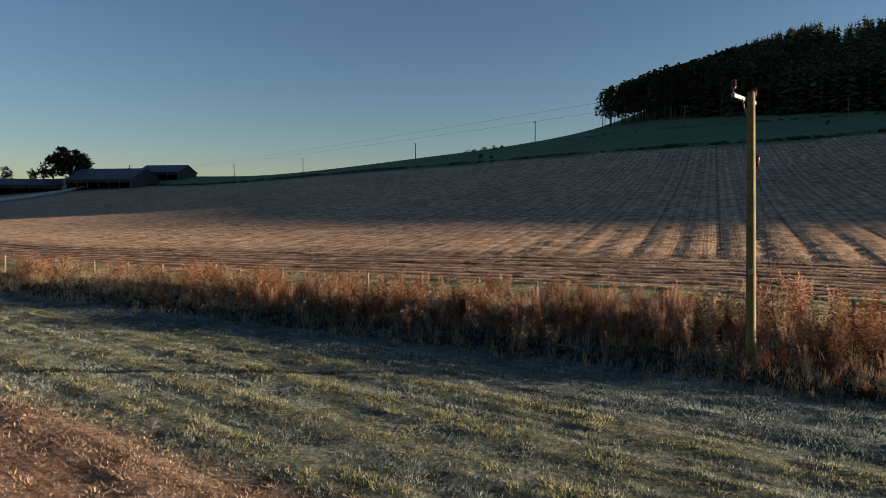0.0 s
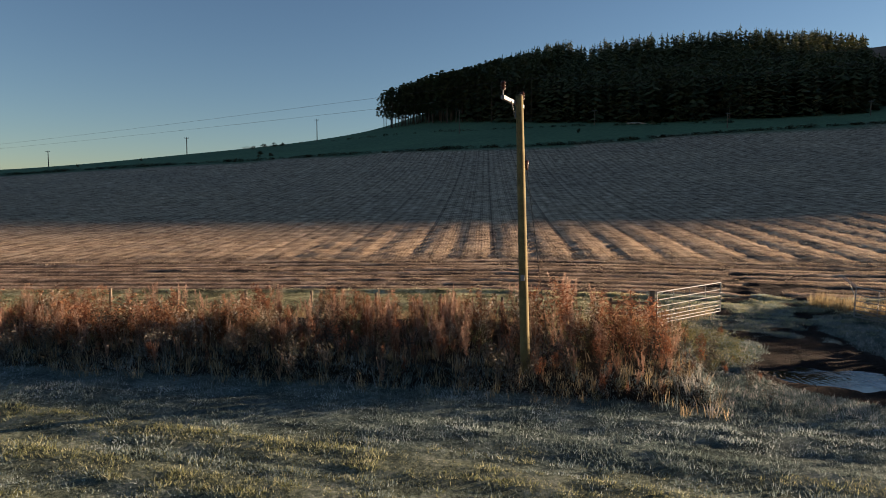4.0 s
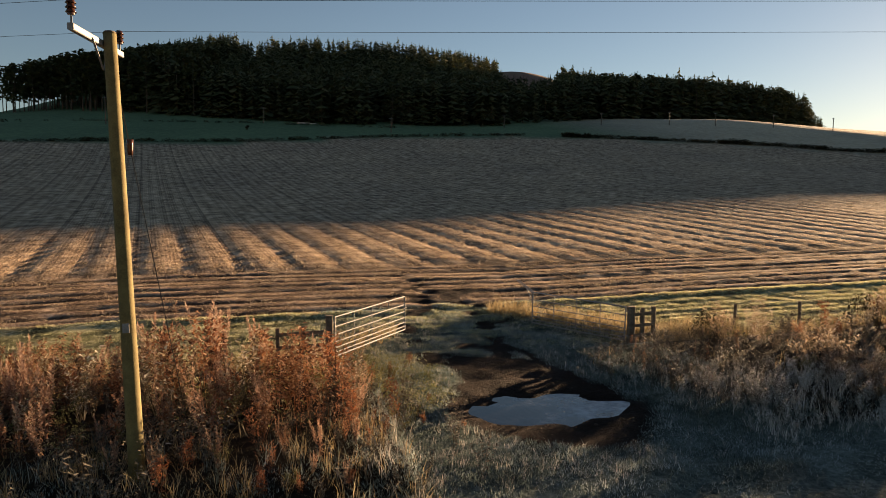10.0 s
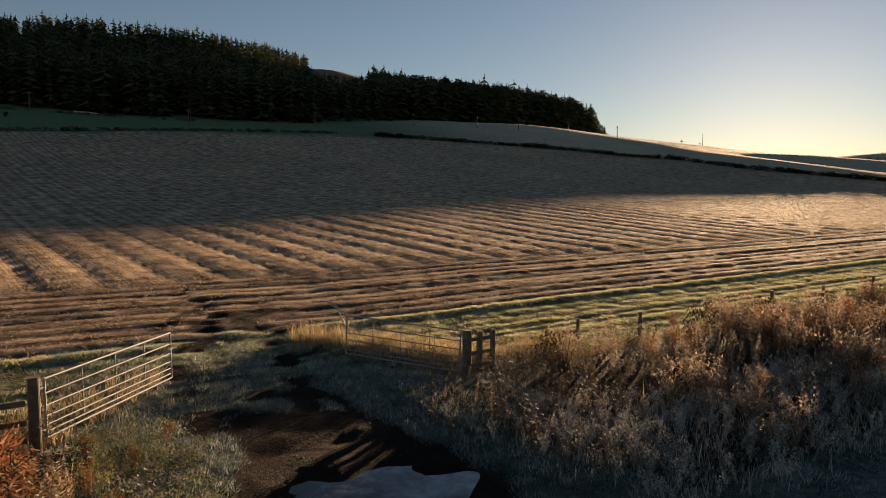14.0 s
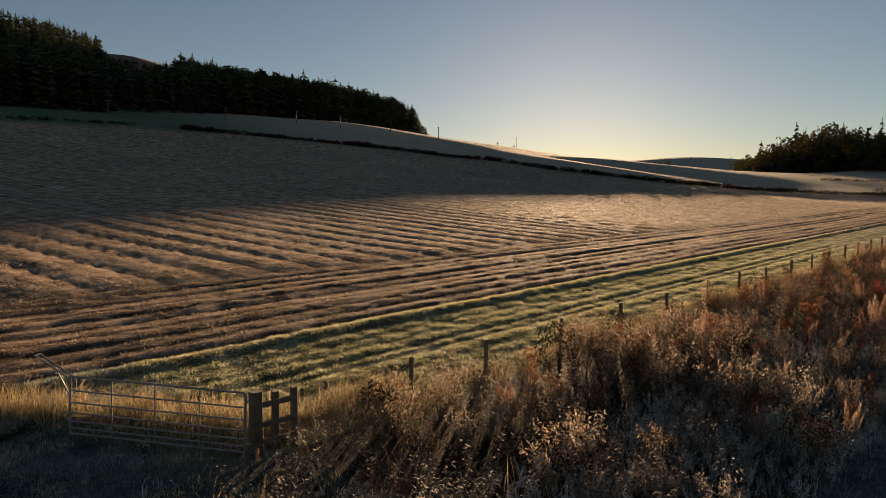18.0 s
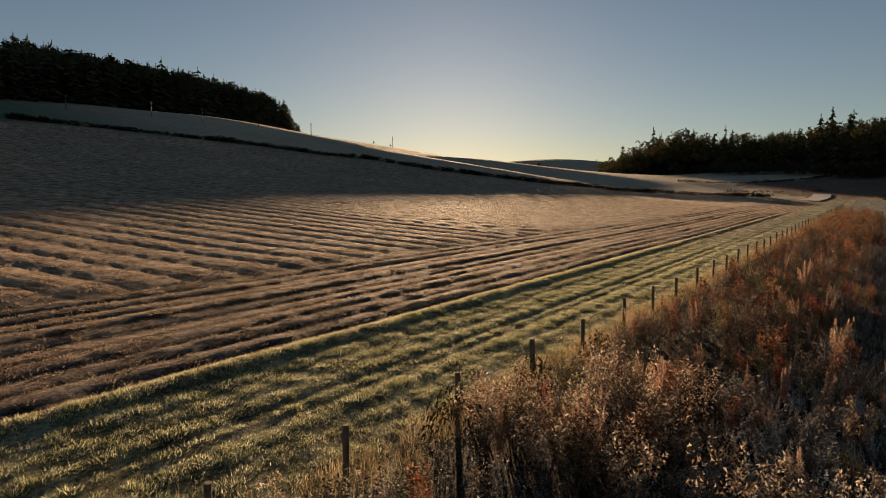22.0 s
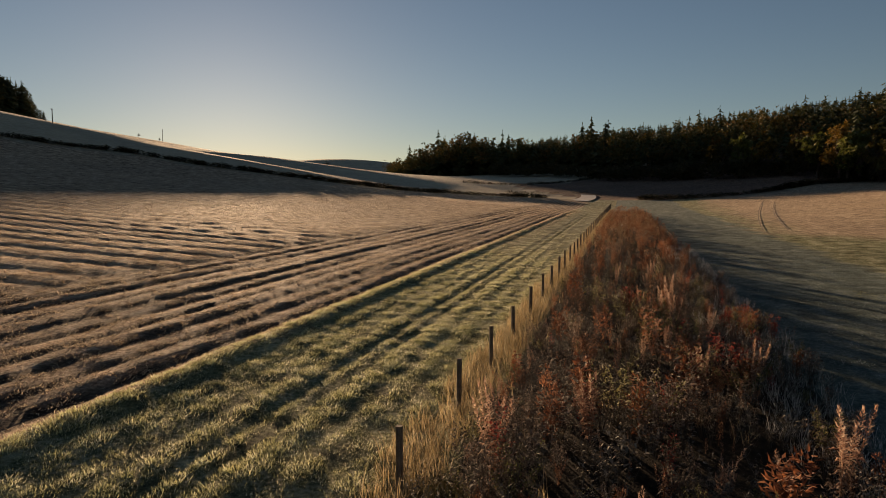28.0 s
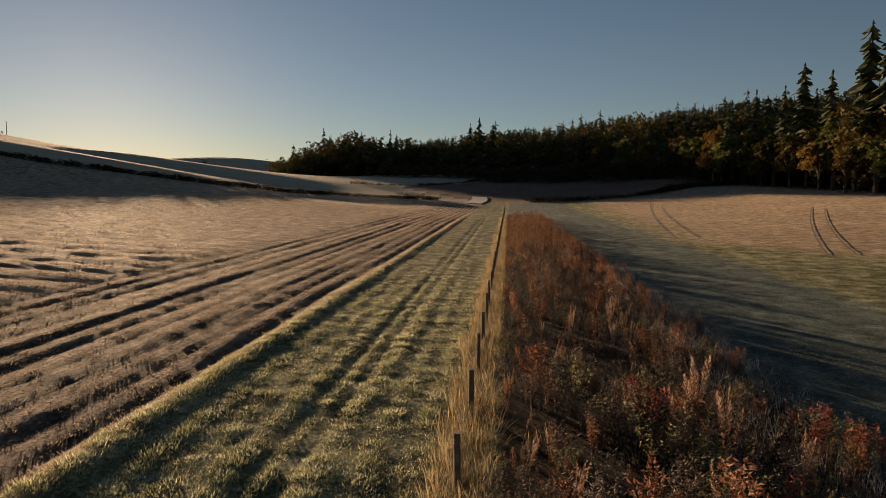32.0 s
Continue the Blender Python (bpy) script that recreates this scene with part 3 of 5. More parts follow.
def shrub(seed, shoots=9, each=15, size=1.0, one=leaf):
    """A bushy herb one metre tall: shoots rising from one root, each set with small leaves."""
    r, sh = random.Random(seed), Shape()
    for j in range(shoots):
        a, out, tall = 6.283 * j / shoots + r.uniform(-0.4, 0.4), r.uniform(0.08, 0.36), r.uniform(0.62, 1.05)
        at = lambda f: (math.cos(a) * out * f ** 1.5, math.sin(a) * out * f ** 1.5, tall * f)
        stem_lines(sh, (0, 0, -0.05), at(1.0), 0.005)
        for k in range(each):
            f = 0.25 + 0.78 * (k / each) ** 0.8
            p, b, d = at(min(f, 1.0)), r.uniform(0, 6.283), r.uniform(0.0, 0.075) * (1.25 - f)
            p = (p[0] + math.cos(b) * d, p[1] + math.sin(b) * d, p[2] + d * 0.5)
            one(sh, p, b, size * r.uniform(0.04, 0.085), size * r.uniform(0.018, 0.038), size * r.uniform(-0.05, 0.05))
    return sh.done()


def bushel(seed, leaves, flat=0.7, size=0.07):
    """A leafy clump half a metre across."""
    r, sh = random.Random(seed), Shape()
    for k in range(leaves):
        a, e, d = r.uniform(0, 6.283), r.uniform(0.0, 1.5), 0.5 * r.uniform(0.3, 1.0) ** 0.5
        p = (math.cos(a) * math.cos(e) * d, math.sin(a) * math.cos(e) * d, math.sin(e) * d * flat + 0.02)
        leaf(sh, p, a + r.uniform(-1, 1), size * r.uniform(0.6, 1.4), size * r.uniform(0.4, 0.8), r.uniform(-0.03, 0.06))
    return sh.done()


def spots_in(x0, x1, y0, y1, per_m2, keep=None, thin=None):
    n = int((x1 - x0) * (y1 - y0) * per_m2)
    x, y = rng.uniform(x0, x1, n), rng.uniform(y0, y1, n)
    ok = np.ones(n, bool) if keep is None else keep(x, y)
    if thin is not None:
        ok &= rng.random(n) < thin(x, y)
    x, y = x[ok], y[ok]
    return np.stack([x, y, ground_z(x, y) - 0.01], 1)


def in_verge(x, y, gaps=True):
    yf, ys = fence_y(x), verge_y(x)
    west = (x < -7.7 - 0.30 * (y + 5)) & (x < -7.3)
    east = x > -2.6 + np.clip(-y - 4.0, 0, 5) * 0.35 + np.clip(y + 2.5, 0, 3) * 1.2
    ragged = 0.9 * (lumps(x, y, 1.1) - 0.5)
    hole = lumps(x + 90, y + 40, 1.1) * 0.55 + lumps(x, y, 0.6) * 0.45 > 0.33
    return (hole | (not gaps)) & (y > ys + ragged) & (y < yf - 0.5 + 0.5 * ragged) & (west | east) & (track_mask(x, y) < 0.35)

# ---- trees ----
def conifer(seed, tiers=15, per=5, bare=0.12, width=0.17):
    """A spruce one unit tall: uneven tiers of drooping boughs round a straight stem (needles only)."""
    r, sh = random.Random(seed), Shape()
    for k in range(tiers):
        f = k / (tiers - 1)
        z = bare + (0.96 - bare) * f
        reach = width * (1 - f) ** 0.48 * r.uniform(0.65, 1.15) + 0.012
        for j in range(per):
            a = 6.283 * (j + r.random()) / per + k * 1.9
            l = reach * r.uniform(0.5, 1.25)
            dx, dy = math.cos(a), math.sin(a)
            w = l * 0.34 + 0.008
            zz = z + r.uniform(-0.05, 0.05)
            m = (dx * l * 0.55, dy * l * 0.55, zz - l * 0.05)
            t = (dx * l, dy * l, zz - l * r.uniform(0.15, 0.5))
            sh.quad((0, 0, zz + 0.025), (m[0] - dy * w, m[1] + dx * w, m[2] - w * 0.5), t, (m[0] + dy * w, m[1] - dx * w, m[2] - w * 0.5))
    sh.tri((-0.012, 0, 0.90), (0.012, 0, 0.90), (0, 0, 1.0))
    return sh.done()


def pine(seed, clumps=26, bare=0.45, width=0.15):
    """A pine one unit tall with a bare lower stem: short boughs with ragged tufts of needles."""
    r, sh = random.Random(seed), Shape()
    for k in range(clumps):
        f = k / clumps
        z = bare + (0.97 - bare) * f
        a, l = k * 2.4 + r.uniform(-0.5, 0.5), width * (1.05 - f) ** 0.6 * r.uniform(0.5, 1.15)
        c = (math.cos(a) * l, math.sin(a) * l, z + r.uniform(-0.01, 0.03))
        for _ in range(5):
            b, e, s = r.uniform(0, 6.283), r.uniform(-0.7, 0.9), r.uniform(0.035, 0.075)
            t = (c[0] + math.cos(b) * math.cos(e) * s, c[1] + math.sin(b) * math.cos(e) * s, c[2] + math.sin(e) * s)
            q = b + 1.6
            sh.quad(c, (c[0] + math.cos(q) * s * 0.5, c[1] + math.sin(q) * s * 0.5, c[2] + s * 0.3), t,
                    (c[0] - math.cos(q) * s * 0.5, c[1] - math.sin(q) * s * 0.5, c[2] - s * 0.2))
    return sh.done()


def broadleaf(seed, clumps=34, leaves=9, low=0.18, spread=1.0, size=1.0):
    """A round-headed tree one unit tall: clumps of leaves round several limbs, with gaps (leaves only)."""
    r, sh = random.Random(seed), Shape()
    heads = [(r.uniform(-0.2, 0.2) * spread, r.uniform(-0.2, 0.2) * spread, r.uniform(0.42, 0.78), r.uniform(0.13, 0.22) * spread ** 0.6) for _ in range(7)]
    for k in range(clumps):
        hx, hy, hz, hr = heads[k % 7]
        a, e = r.uniform(0, 6.283), r.uniform(-0.9, 1.5)
        d = hr * r.uniform(0.6, 1.05)
        c = (hx + math.cos(a) * math.cos(e) * d, hy + math.sin(a) * math.cos(e) * d, max(low, hz + math.sin(e) * d))
        for _ in range(leaves):
            b, g, s = r.uniform(0, 6.283), r.uniform(-1.2, 1.2), size * r.uniform(0.03, 0.075)
            o = (c[0] + r.gauss(0, 0.03), c[1] + r.gauss(0, 0.03), c[2] + r.gauss(0, 0.025))
            t = (o[0] + math.cos(b) * math.cos(g) * s, o[1] + math.sin(b) * math.cos(g) * s, o[2] + math.sin(g) * s)
            q = b + 1.57
            sh.quad(o, (o[0] + math.cos(q) * s * 0.5, o[1] + math.sin(q) * s * 0.5, o[2] + s * 0.35), t,
                    (o[0] - math.cos(q) * s * 0.5, o[1] - math.sin(q) * s * 0.5, o[2] - s * 0.25))
    return sh.done()


def stem_template(sides=5, foot=0.011, top=0.003, tall=0.95):
    sh = Shape()
    for k in range(sides):
        a, b = 6.283 * k / sides, 6.283 * (k + 1) / sides
        sh.quad((math.cos(a) * foot, math.sin(a) * foot, -0.03), (math.cos(b) * foot, math.sin(b) * foot, -0.03),
                (math.cos(b) * top, math.sin(b) * top, tall), (math.cos(a) * top, math.sin(a) * top, tall))
    return sh.done()


def limbs_template(seed, limbs=9):
    """Trunk and tapering limbs for a broadleaf tree one unit tall."""
    r, sh = random.Random(seed), Shape()

    def rod(p, q, ra, rb):
        for k in range(5):
            a, b = 1.2566 * k, 1.2566 * (k + 1)
            sh.quad((p[0] + math.cos(a) * ra, p[1] + math.sin(a) * ra, p[2]), (p[0] + math.cos(b) * ra, p[1] + math.sin(b) * ra, p[2]),
                    (q[0] + math.cos(b) * rb, q[1] + math.sin(b) * rb, q[2]), (q[0] + math.cos(a) * rb, q[1] + math.sin(a) * rb, q[2]))
    rod((0, 0, -0.03), (0.01, 0, 0.3), 0.028, 0.02)
    for k in range(limbs):
        a, z = k * 2.4 + r.uniform(-0.4, 0.4), r.uniform(0.22, 0.34)
        d, t = r.uniform(0.1, 0.24), r.uniform(0.5, 0.82)
        mid = (math.cos(a) * d * 0.5, math.sin(a) * d * 0.5, (z + t) / 2)
        end = (math.cos(a) * d, math.sin(a) * d, t)
        rod((0.01, 0, z), mid, 0.014, 0.009)
        rod(mid, end, 0.009, 0.003)
    return sh.done()


SPRUCES = [conifer(s, 13, 5, random.Random(s).uniform(0.04, 0.16), random.Random(s + 50).uniform(0.19, 0.26)) for s in range(8)]
PINES = [pine(s + 20, 62, random.Random(s).uniform(0.2, 0.36), 0.23) for s in range(6)]
LEAFIES = [broadleaf(s + 40, 26, 5, size=1.0) for s in range(6)]
SCRUB = [broadleaf(s + 80, 42, 6, 0.03, spread=1.5, size=1.6) for s in range(4)]
STEM = stem_template()


def tree_thing(name, crown, trunk, spot, turn, tall, crown_mat, label, category, group):
    ob = new(name)
    for part_name, (v, f), m in (("trunk", trunk, M_BARK), ("crown", crown, crown_mat)):
        p = new(part_name, np_mesh(part_name, v, f, m))
        p.parent = ob
    ob.matrix_basis = pose(*spot, 0, 0, turn) @ Matrix.Diagonal((tall, tall, tall, 1))
    return tagged(ob, label, category, group)


def wood_front(x):
    """The lower edge of the wood on the hill."""
    x = np.asarray(x, float)
    return 205 - 38 * sstep(-95, 10, x) + 0.56 * np.clip(x - 45, 0, 400)


def hill_wood():
    n = 13500
    x, y = rng.uniform(-118, 310, n), rng.uniform(160, 470, n)
    front = wood_front(x)
    deep = y - front
    west = -100 + (y - 205) * 0.25
    east = 306 - 0.25 * np.clip(deep, 0, 200)
    az = np.degrees(np.arctan2(x + 8, y + 15))
    keep = (deep > 0) & (x > west) & (x < east) & (deep < 150)
    gap = sstep(17.0, 18.5, az) * (1 - sstep(22.5, 24.0, az))
    keep &= deep < 150 - 112 * gap
    keep &= rng.random(n) < np.where((deep < 60) | (x < -60), 1.0, 0.5)
    x, y, deep, az, room = x[keep], y[keep], deep[keep], az[keep], (east - x)[keep]
    spots = np.stack([x, y, height(x, y) - 0.3], 1)
    tall = np.where(x < -35, rng.uniform(16.5, 19, len(x)), rng.uniform(12.6, 14.8, len(x)) * np.where(rng.random(len(x)) < 0.03, 1.14, 1.0)) * (0.5 + 0.5 * sstep(0, 34, room)) * (1 + 0.40 * sstep(50, 180, x))
    tall *= (0.8 + 0.2 * sstep(0, 30, x - west[keep])) * (1 - 0.10 * gap[keep])
    turns = rng.uniform(0, 6.283, len(x))
    piney = (rng.random(len(x)) < np.where(x < -62, 1.0, np.where(x < -35, 0.6, 0.1))) & ((deep < 45) | (x < -62))
    a = ~piney
    stuff("hill_wood_spruces", scatter(SPRUCES, spots[a], turns[a], tall[a]), M_NEEDLE, "dense dark spruce wood covering the hill", "wood")
    stuff("hill_wood_pines", scatter(PINES, spots[piney], turns[piney], tall[piney]), M_NEEDLE, "dark pines with bare stems at the wood's edge", "wood")
    e = deep < 40
    stuff("hill_wood_stems", scatter([STEM], spots[e], turns[e], tall[e]), M_BARK, "straight brown stems along the wood's edge", "wood")
    u = (deep < 14) & (x > -55) & (rng.random(len(x)) < 0.7)
    low = spots[u] + np.array([0, -2.0, 0])
    low[:, 2] = height(low[:, 0], low[:, 1]) - 0.2
    stuff("hill_wood_scrub", scatter(LEAFIES, low, turns[u], rng.uniform(3, 7, u.sum())), M_HEDGE, "dark scrub under the edge of the wood", "wood")


hill_wood()


def valley_wood():
    n = 2100
    az, t = radians(1) * rng.uniform(69, 128, n), rng.uniform(0, 1, n) ** 0.8
    az_d = np.degrees(az)
    first = 470 - 70 * sstep(70, 81, az_d) - 60 * sstep(80, 90, az_d) - 45 * sstep(88, 100, az_d) - 20 * sstep(100, 110, az_d)
    d = first + t * 160
    x, y = d * np.sin(az), -10 + d * np.cos(az)
    spots = np.stack([x, y, height(x, y) - 0.3], 1)
    tall = rng.uniform(15, 23, n) * np.where(rng.random(n) < 0.04, 1.3, 1.0) * (0.4 + 0.6 * sstep(68, 76, az_d)) * (1 + 0.2 * (1 - sstep(86, 96, az_d))) * (1 + 0.55 * np.exp(-((az_d - 72) / 5.0) ** 2))
    turns = rng.uniform(0, 6.283, n)
    con = rng.random(n) < np.where(t > 0.3, 0.85, 0.3)
    stuff("valley_wood_conifers", scatter(SPRUCES, spots[con], turns[con], tall[con] * 0.82), M_NEEDLE, "dark conifers along the top of the valley wood", "wood")
    b = ~con
    stuff("valley_wood_broadleaves", scatter(LEAFIES, spots[b], turns[b], tall[b] * 0.9), M_AUTUMN, "autumn broadleaf trees edging the valley wood", "wood")
    n = 420
    az = rng.uniform(78, 124, n)
    d = 470 - 70 * sstep(70, 81, az) - 60 * sstep(80, 90, az) - 45 * sstep(88, 100, az) - 50 * sstep(98, 110, az) - 60 * sstep(108, 119, az) + rng.uniform(-26, -4, n)
    x, y = d * np.sin(np.radians(az)), -10 + d * np.cos(np.radians(az))
    low = np.stack([x, y, height(x, y) - 1.4], 1)
    stuff("valley_wood_scrub", scatter(SCRUB, low, rng.uniform(0, 6.283, n), rng.uniform(5, 9.0, n)), M_HEDGE, "dark scrub closing the foot of the valley wood", "wood")


valley_wood()


# ---- the verge ----
def rise(p):
    """Lower growth at the verge's edges and beside the gateway."""
    x, y = p[:, 0], p[:, 1]
    s = (0.55 + 0.45 * sstep(0.3, 2.4, y - verge_y(x))) * (1 + 0.15 * sstep(6, 16, x))
    s *= np.where(x > -5, 0.8 + 0.2 * sstep(1.0, 7.0, x + 0.4 * (y + 4)), (0.78 + 0.2 * sstep(17, 26, -x) + 0.62 * np.exp(-((x + 11.0) / 4.2) ** 2)) * (0.4 + 0.6 * sstep(0.0, 2.2, -7.6 - x - 0.3 * (y + 5))) * (0.28 + 0.72 * sstep(1.4 - 0.8 * sstep(17, 26, -x), 4.0 - 1.8 * sstep(17, 26, -x), y - verge_y(x))))
    near_fence = np.where(x < -5, 0.9, np.where(x < 7, 0.8, 0.6))
    s *= near_fence + (1 - near_fence) * sstep(0.4, 1.8, fence_y(x) - y)
    return s * np.where((x > -5) & (y > -1.6) & (x < 1.5), 0.8, 1.0)


def verge_plants():
    far_thin = lambda x, y: np.where(x > 0, 1 - 0.62 * sstep(28, 100, x), 1 - 0.2 * sstep(20, 60, -x))

    def plants(name, make, count, per_m2, cover, seed, lo, hi, material, label, lean=0.05, east=1.0, west=1.0, far_bias=0.8):
        """Finely leaved plants where the walk passes near, coarser ones further off."""
        p = spots_in(-75, 130, -16, 0.0, per_m2, in_verge, lambda x, y: far_thin(x, y) * (1 - np.where(x < -5, 0.0, 0.80) * sstep(-34, -28, x) * (1 - sstep(56, 72, x))) * np.where(x < -5, west * (1 - 0.68 * sstep(-18, -14, x)), 1 - (1 - east) * (1 + far_bias * (1 - sstep(3, 10, x)))))
        drift = lumps(p[:, 0] + seed * 31, p[:, 1] + seed * 17, 1.9) + rng.normal(0, 0.08, len(p))
        p = p[drift > 1 - cover]
        p = p[rng.random(len(p)) < np.clip(rise(p) / 0.75, 0, 1) ** 1.5]
        s = rng.uniform(lo, hi, len(p)) * (0.26 + 1.0 * sstep(0.25, 0.72, 0.6 * lumps(p[:, 0] + 11, p[:, 1], 1.15) + 0.4 * lumps(p[:, 0] + 7 * seed, p[:, 1], 1.5))) * rise(p) * (1 - 0.42 * sstep(-3, -1, p[:, 0]) * (1 - sstep(32, 44, p[:, 0])))
        turn = rng.uniform(0, 6.283, len(p))
        near = (p[:, 0] > -24) & (p[:, 0] < 34)
        mesh = []
        for sel, fine in ((near, True), (~near, False)):
            mesh.append(scatter([make(k, fine) for k in range(count)], p[sel], turn[sel], s[sel], lean=lean))
        (va, fa), (vb, fb) = mesh
        stuff(name, (np.concatenate([va, vb]), np.concatenate([fa, fb + len(va)])), material, label, "weeds")

    dock = lambda k, fine: spire(k, 130, 0.14, 1.0, sliver) if fine else spire(k, 40, 0.13, 1.15)
    plume = lambda k, fine: willow(k, 24, 80) if fine else willow(k, 12, 18)
    bush = lambda k, fine: shrub(k, 8, 32, 1.0, sliver) if fine else shrub(k, 7, 10, 1.15)
    red_bush = lambda k, fine: shrub(k + 20, 9, 32, 1.0, sliver) if fine else shrub(k + 20, 8, 11, 1.15)
    plants("russet_docks", dock, 8, 11.0, 0.62, 1, 0.8, 1.25, M_RUST, "tall russet dead docks crowding the verge", east=0.85, far_bias=4.0)
    plants("plumed_weeds", plume, 8, 2.2, 0.46, 2, 0.8, 1.35, M_PLUME, "tall weeds with pinkish fluffy seed plumes", 0.10)
    plants("bushy_weeds", bush, 10, 6.4, 0.78, 3, 0.6, 1.25, M_BUSH, "bushy fading weeds, ochre and brown, edged with frost", east=0.25, west=0.8, far_bias=-0.6)
    plants("russet_bushes", red_bush, 8, 4.6, 0.46, 5, 0.75, 1.35, M_RUST, "bushy orange-red dead weeds", east=0.85, far_bias=4.0)
    low_bush = lambda k, fine: bushel(k, 70, 0.7, 0.05) if fine else bushel(k, 36)
    plants("low_weeds", low_bush, 6, 1.6, 0.70, 4, 0.7, 1.3, M_GREEN, "frosted low green weeds under the tall ones", 0.0)
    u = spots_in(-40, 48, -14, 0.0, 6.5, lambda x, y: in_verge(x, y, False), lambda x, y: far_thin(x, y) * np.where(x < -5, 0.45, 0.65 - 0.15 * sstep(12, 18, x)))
    stuff("undergrowth", scatter([shrub(s + 60, 6, 13, 1.25, sliver) for s in range(8)], u, rng.uniform(0, 6.283, len(u)), rng.uniform(0.7, 1.2, len(u)) * (0.3 + 0.8 * lumps(u[:, 0], u[:, 1], 0.8)) * np.where(u[:, 0] < 14, 1.0, 0.95), lean=0.15), M_UNDER_SHADE, "low tangled brown undergrowth, touched with frost, coloured dark for the shade under tall weeds", "weeds")
    low = spots_in(-3, 16, -9.5, -3.2, 12.0, lambda x, y: (y > verge_y(x) - 0.3) & (y < -4.0 + 1.4 * (lumps(x, y, 1.7) - 0.5) - 0.10 * np.clip(x - 6, 0, 20)) & (track_mask(x, y) < 0.3) & (x > -2.4 + 0.35 * (-4 - y)))
    stuff("frosted_low_weeds", scatter([shrub(s + 160, 7, 16, 1.5, sliver) for s in range(8)], low, rng.uniform(0, 6.283, len(low)), rng.uniform(0.22, 0.55, len(low)), lean=0.2), M_FROST, "low grey weeds rimmed with frost at the foot of the verge", "weeds")
    g = spots_in(-75, 130, -16, 0.0, 0.8, in_verge, lambda x, y: far_thin(x, y) * np.where(x > -5, 0.2, 0.8))
    skirt = spots_in(-75, 60, -14, -4, 13.0, lambda x, y: (y > verge_y(x) - 0.6) & (y < verge_y(x) + 1.7 + 1.3 * ((x > -3) & (x < 9)) + 1.2 * (x < -8) + 1.2 * (lumps(x, y, 1.4) - 0.5)) & ((x < -8.4) | (x > -1.5)) & (track_mask(x, y) < 0.3), far_thin)
    f = spots_in(-75, 130, -16, 1.0, 40.0, lambda x, y: (y > fence_y(x) - 0.55) & (y < fence_y(x) + 0.55 + 0.7 * (x < -9) + 0.5 * (lumps(x, y, 1.0) - 0.5)) & ((x < -9.8) | (x > 0.5)), far_thin)
    mound = spots_in(-9.2, -6.6, -6.0, 0.5, 9.0, lambda x, y: (track_mask(x, y) < 0.4) & (np.hypot(x + 8.1, (y + 2.8) * 0.5) < 1.3))
    stuff("green_mound_weeds", scatter([bushel(s + 30, 60, 0.8, 0.06) for s in range(6)], mound, rng.uniform(0, 6.283, len(mound)), rng.uniform(0.4, 0.9, len(mound))), M_GREEN, "low bright yellow-green weeds on a mound beside the track", "weeds")
    beside = spots_in(-3.0, 4.5, -1.0, 5.5, 60.0, lambda x, y: (y > np.maximum(0.5 - 1.35 * x, 0.15)) & (y < np.maximum(2.3 - 1.1 * x, 0.9 + 0.9 * lumps(x, y, 1.3))))
    behind = spots_in(-14, -7.0, -1.5, 5.0, 16.0, lambda x, y: (y > -0.5 + 1.2 * (x + 9.45)) & (y > fence_y(x) + 0.2) & (y < 1.9 + 0.75 * (x + 9.45) + 0.8 * (lumps(x, y, 1.2) - 0.5)))
    beside = np.concatenate([beside, behind])
    gateway = spots_in(-9.3, 0.4, -9.5, 4.5, 20.0, lambda x, y: (track_mask(x, y) < 0.35) & (y > verge_y(x) - 1.0), lambda x, y: 0.25 + 0.75 * sstep(0.4, 0.62, lumps(x, y, 0.6)))
    tufts = [tuft(s, 9, 0.55, 0.16, 0.013, 0.48) for s in range(10)]
    size = np.concatenate([rng.uniform(0.5, 1.1, len(g)), rng.uniform(0.35, 0.85, len(f)) * (1 + 0.35 * sstep(8, 16, f[:, 0])), rng.uniform(0.7, 1.35, len(beside))])
    g = np.concatenate([g, f, beside])
    pale_ones = (rng.random(len(skirt)) < 0.6) & (skirt[:, 0] < -5)
    g = np.concatenate([g, skirt[pale_ones]])
    size = np.concatenate([size, rng.uniform(0.35, 0.95, pale_ones.sum())])
    skirt = np.concatenate([skirt[~pale_ones], gateway])
    small = np.where(np.arange(len(skirt)) < len(skirt) - len(gateway), 1.0, 0.55)
    rimed = skirt[:, 0] > -9.4
    for name, sel, material, label in (("frosted_tussocks", ~rimed, M_GRASS, "grey frosted grass tussocks along the foot of the verge"), ("rimed_tussocks", rimed, M_FROST, "frost-whitened grass tussocks round the gateway")):
        p = skirt[sel]
        stuff(name, scatter(tufts, p, rng.uniform(0, 6.283, len(p)), rng.uniform(0.35, 0.85, len(p)) * small[sel]), material, label, "grass")
    stuff("dead_grass", scatter(tufts, g, rng.uniform(0, 6.283, len(g)), size), M_STRAW, "bleached dead grass among the weeds and along the fence", "grass")


verge_plants()


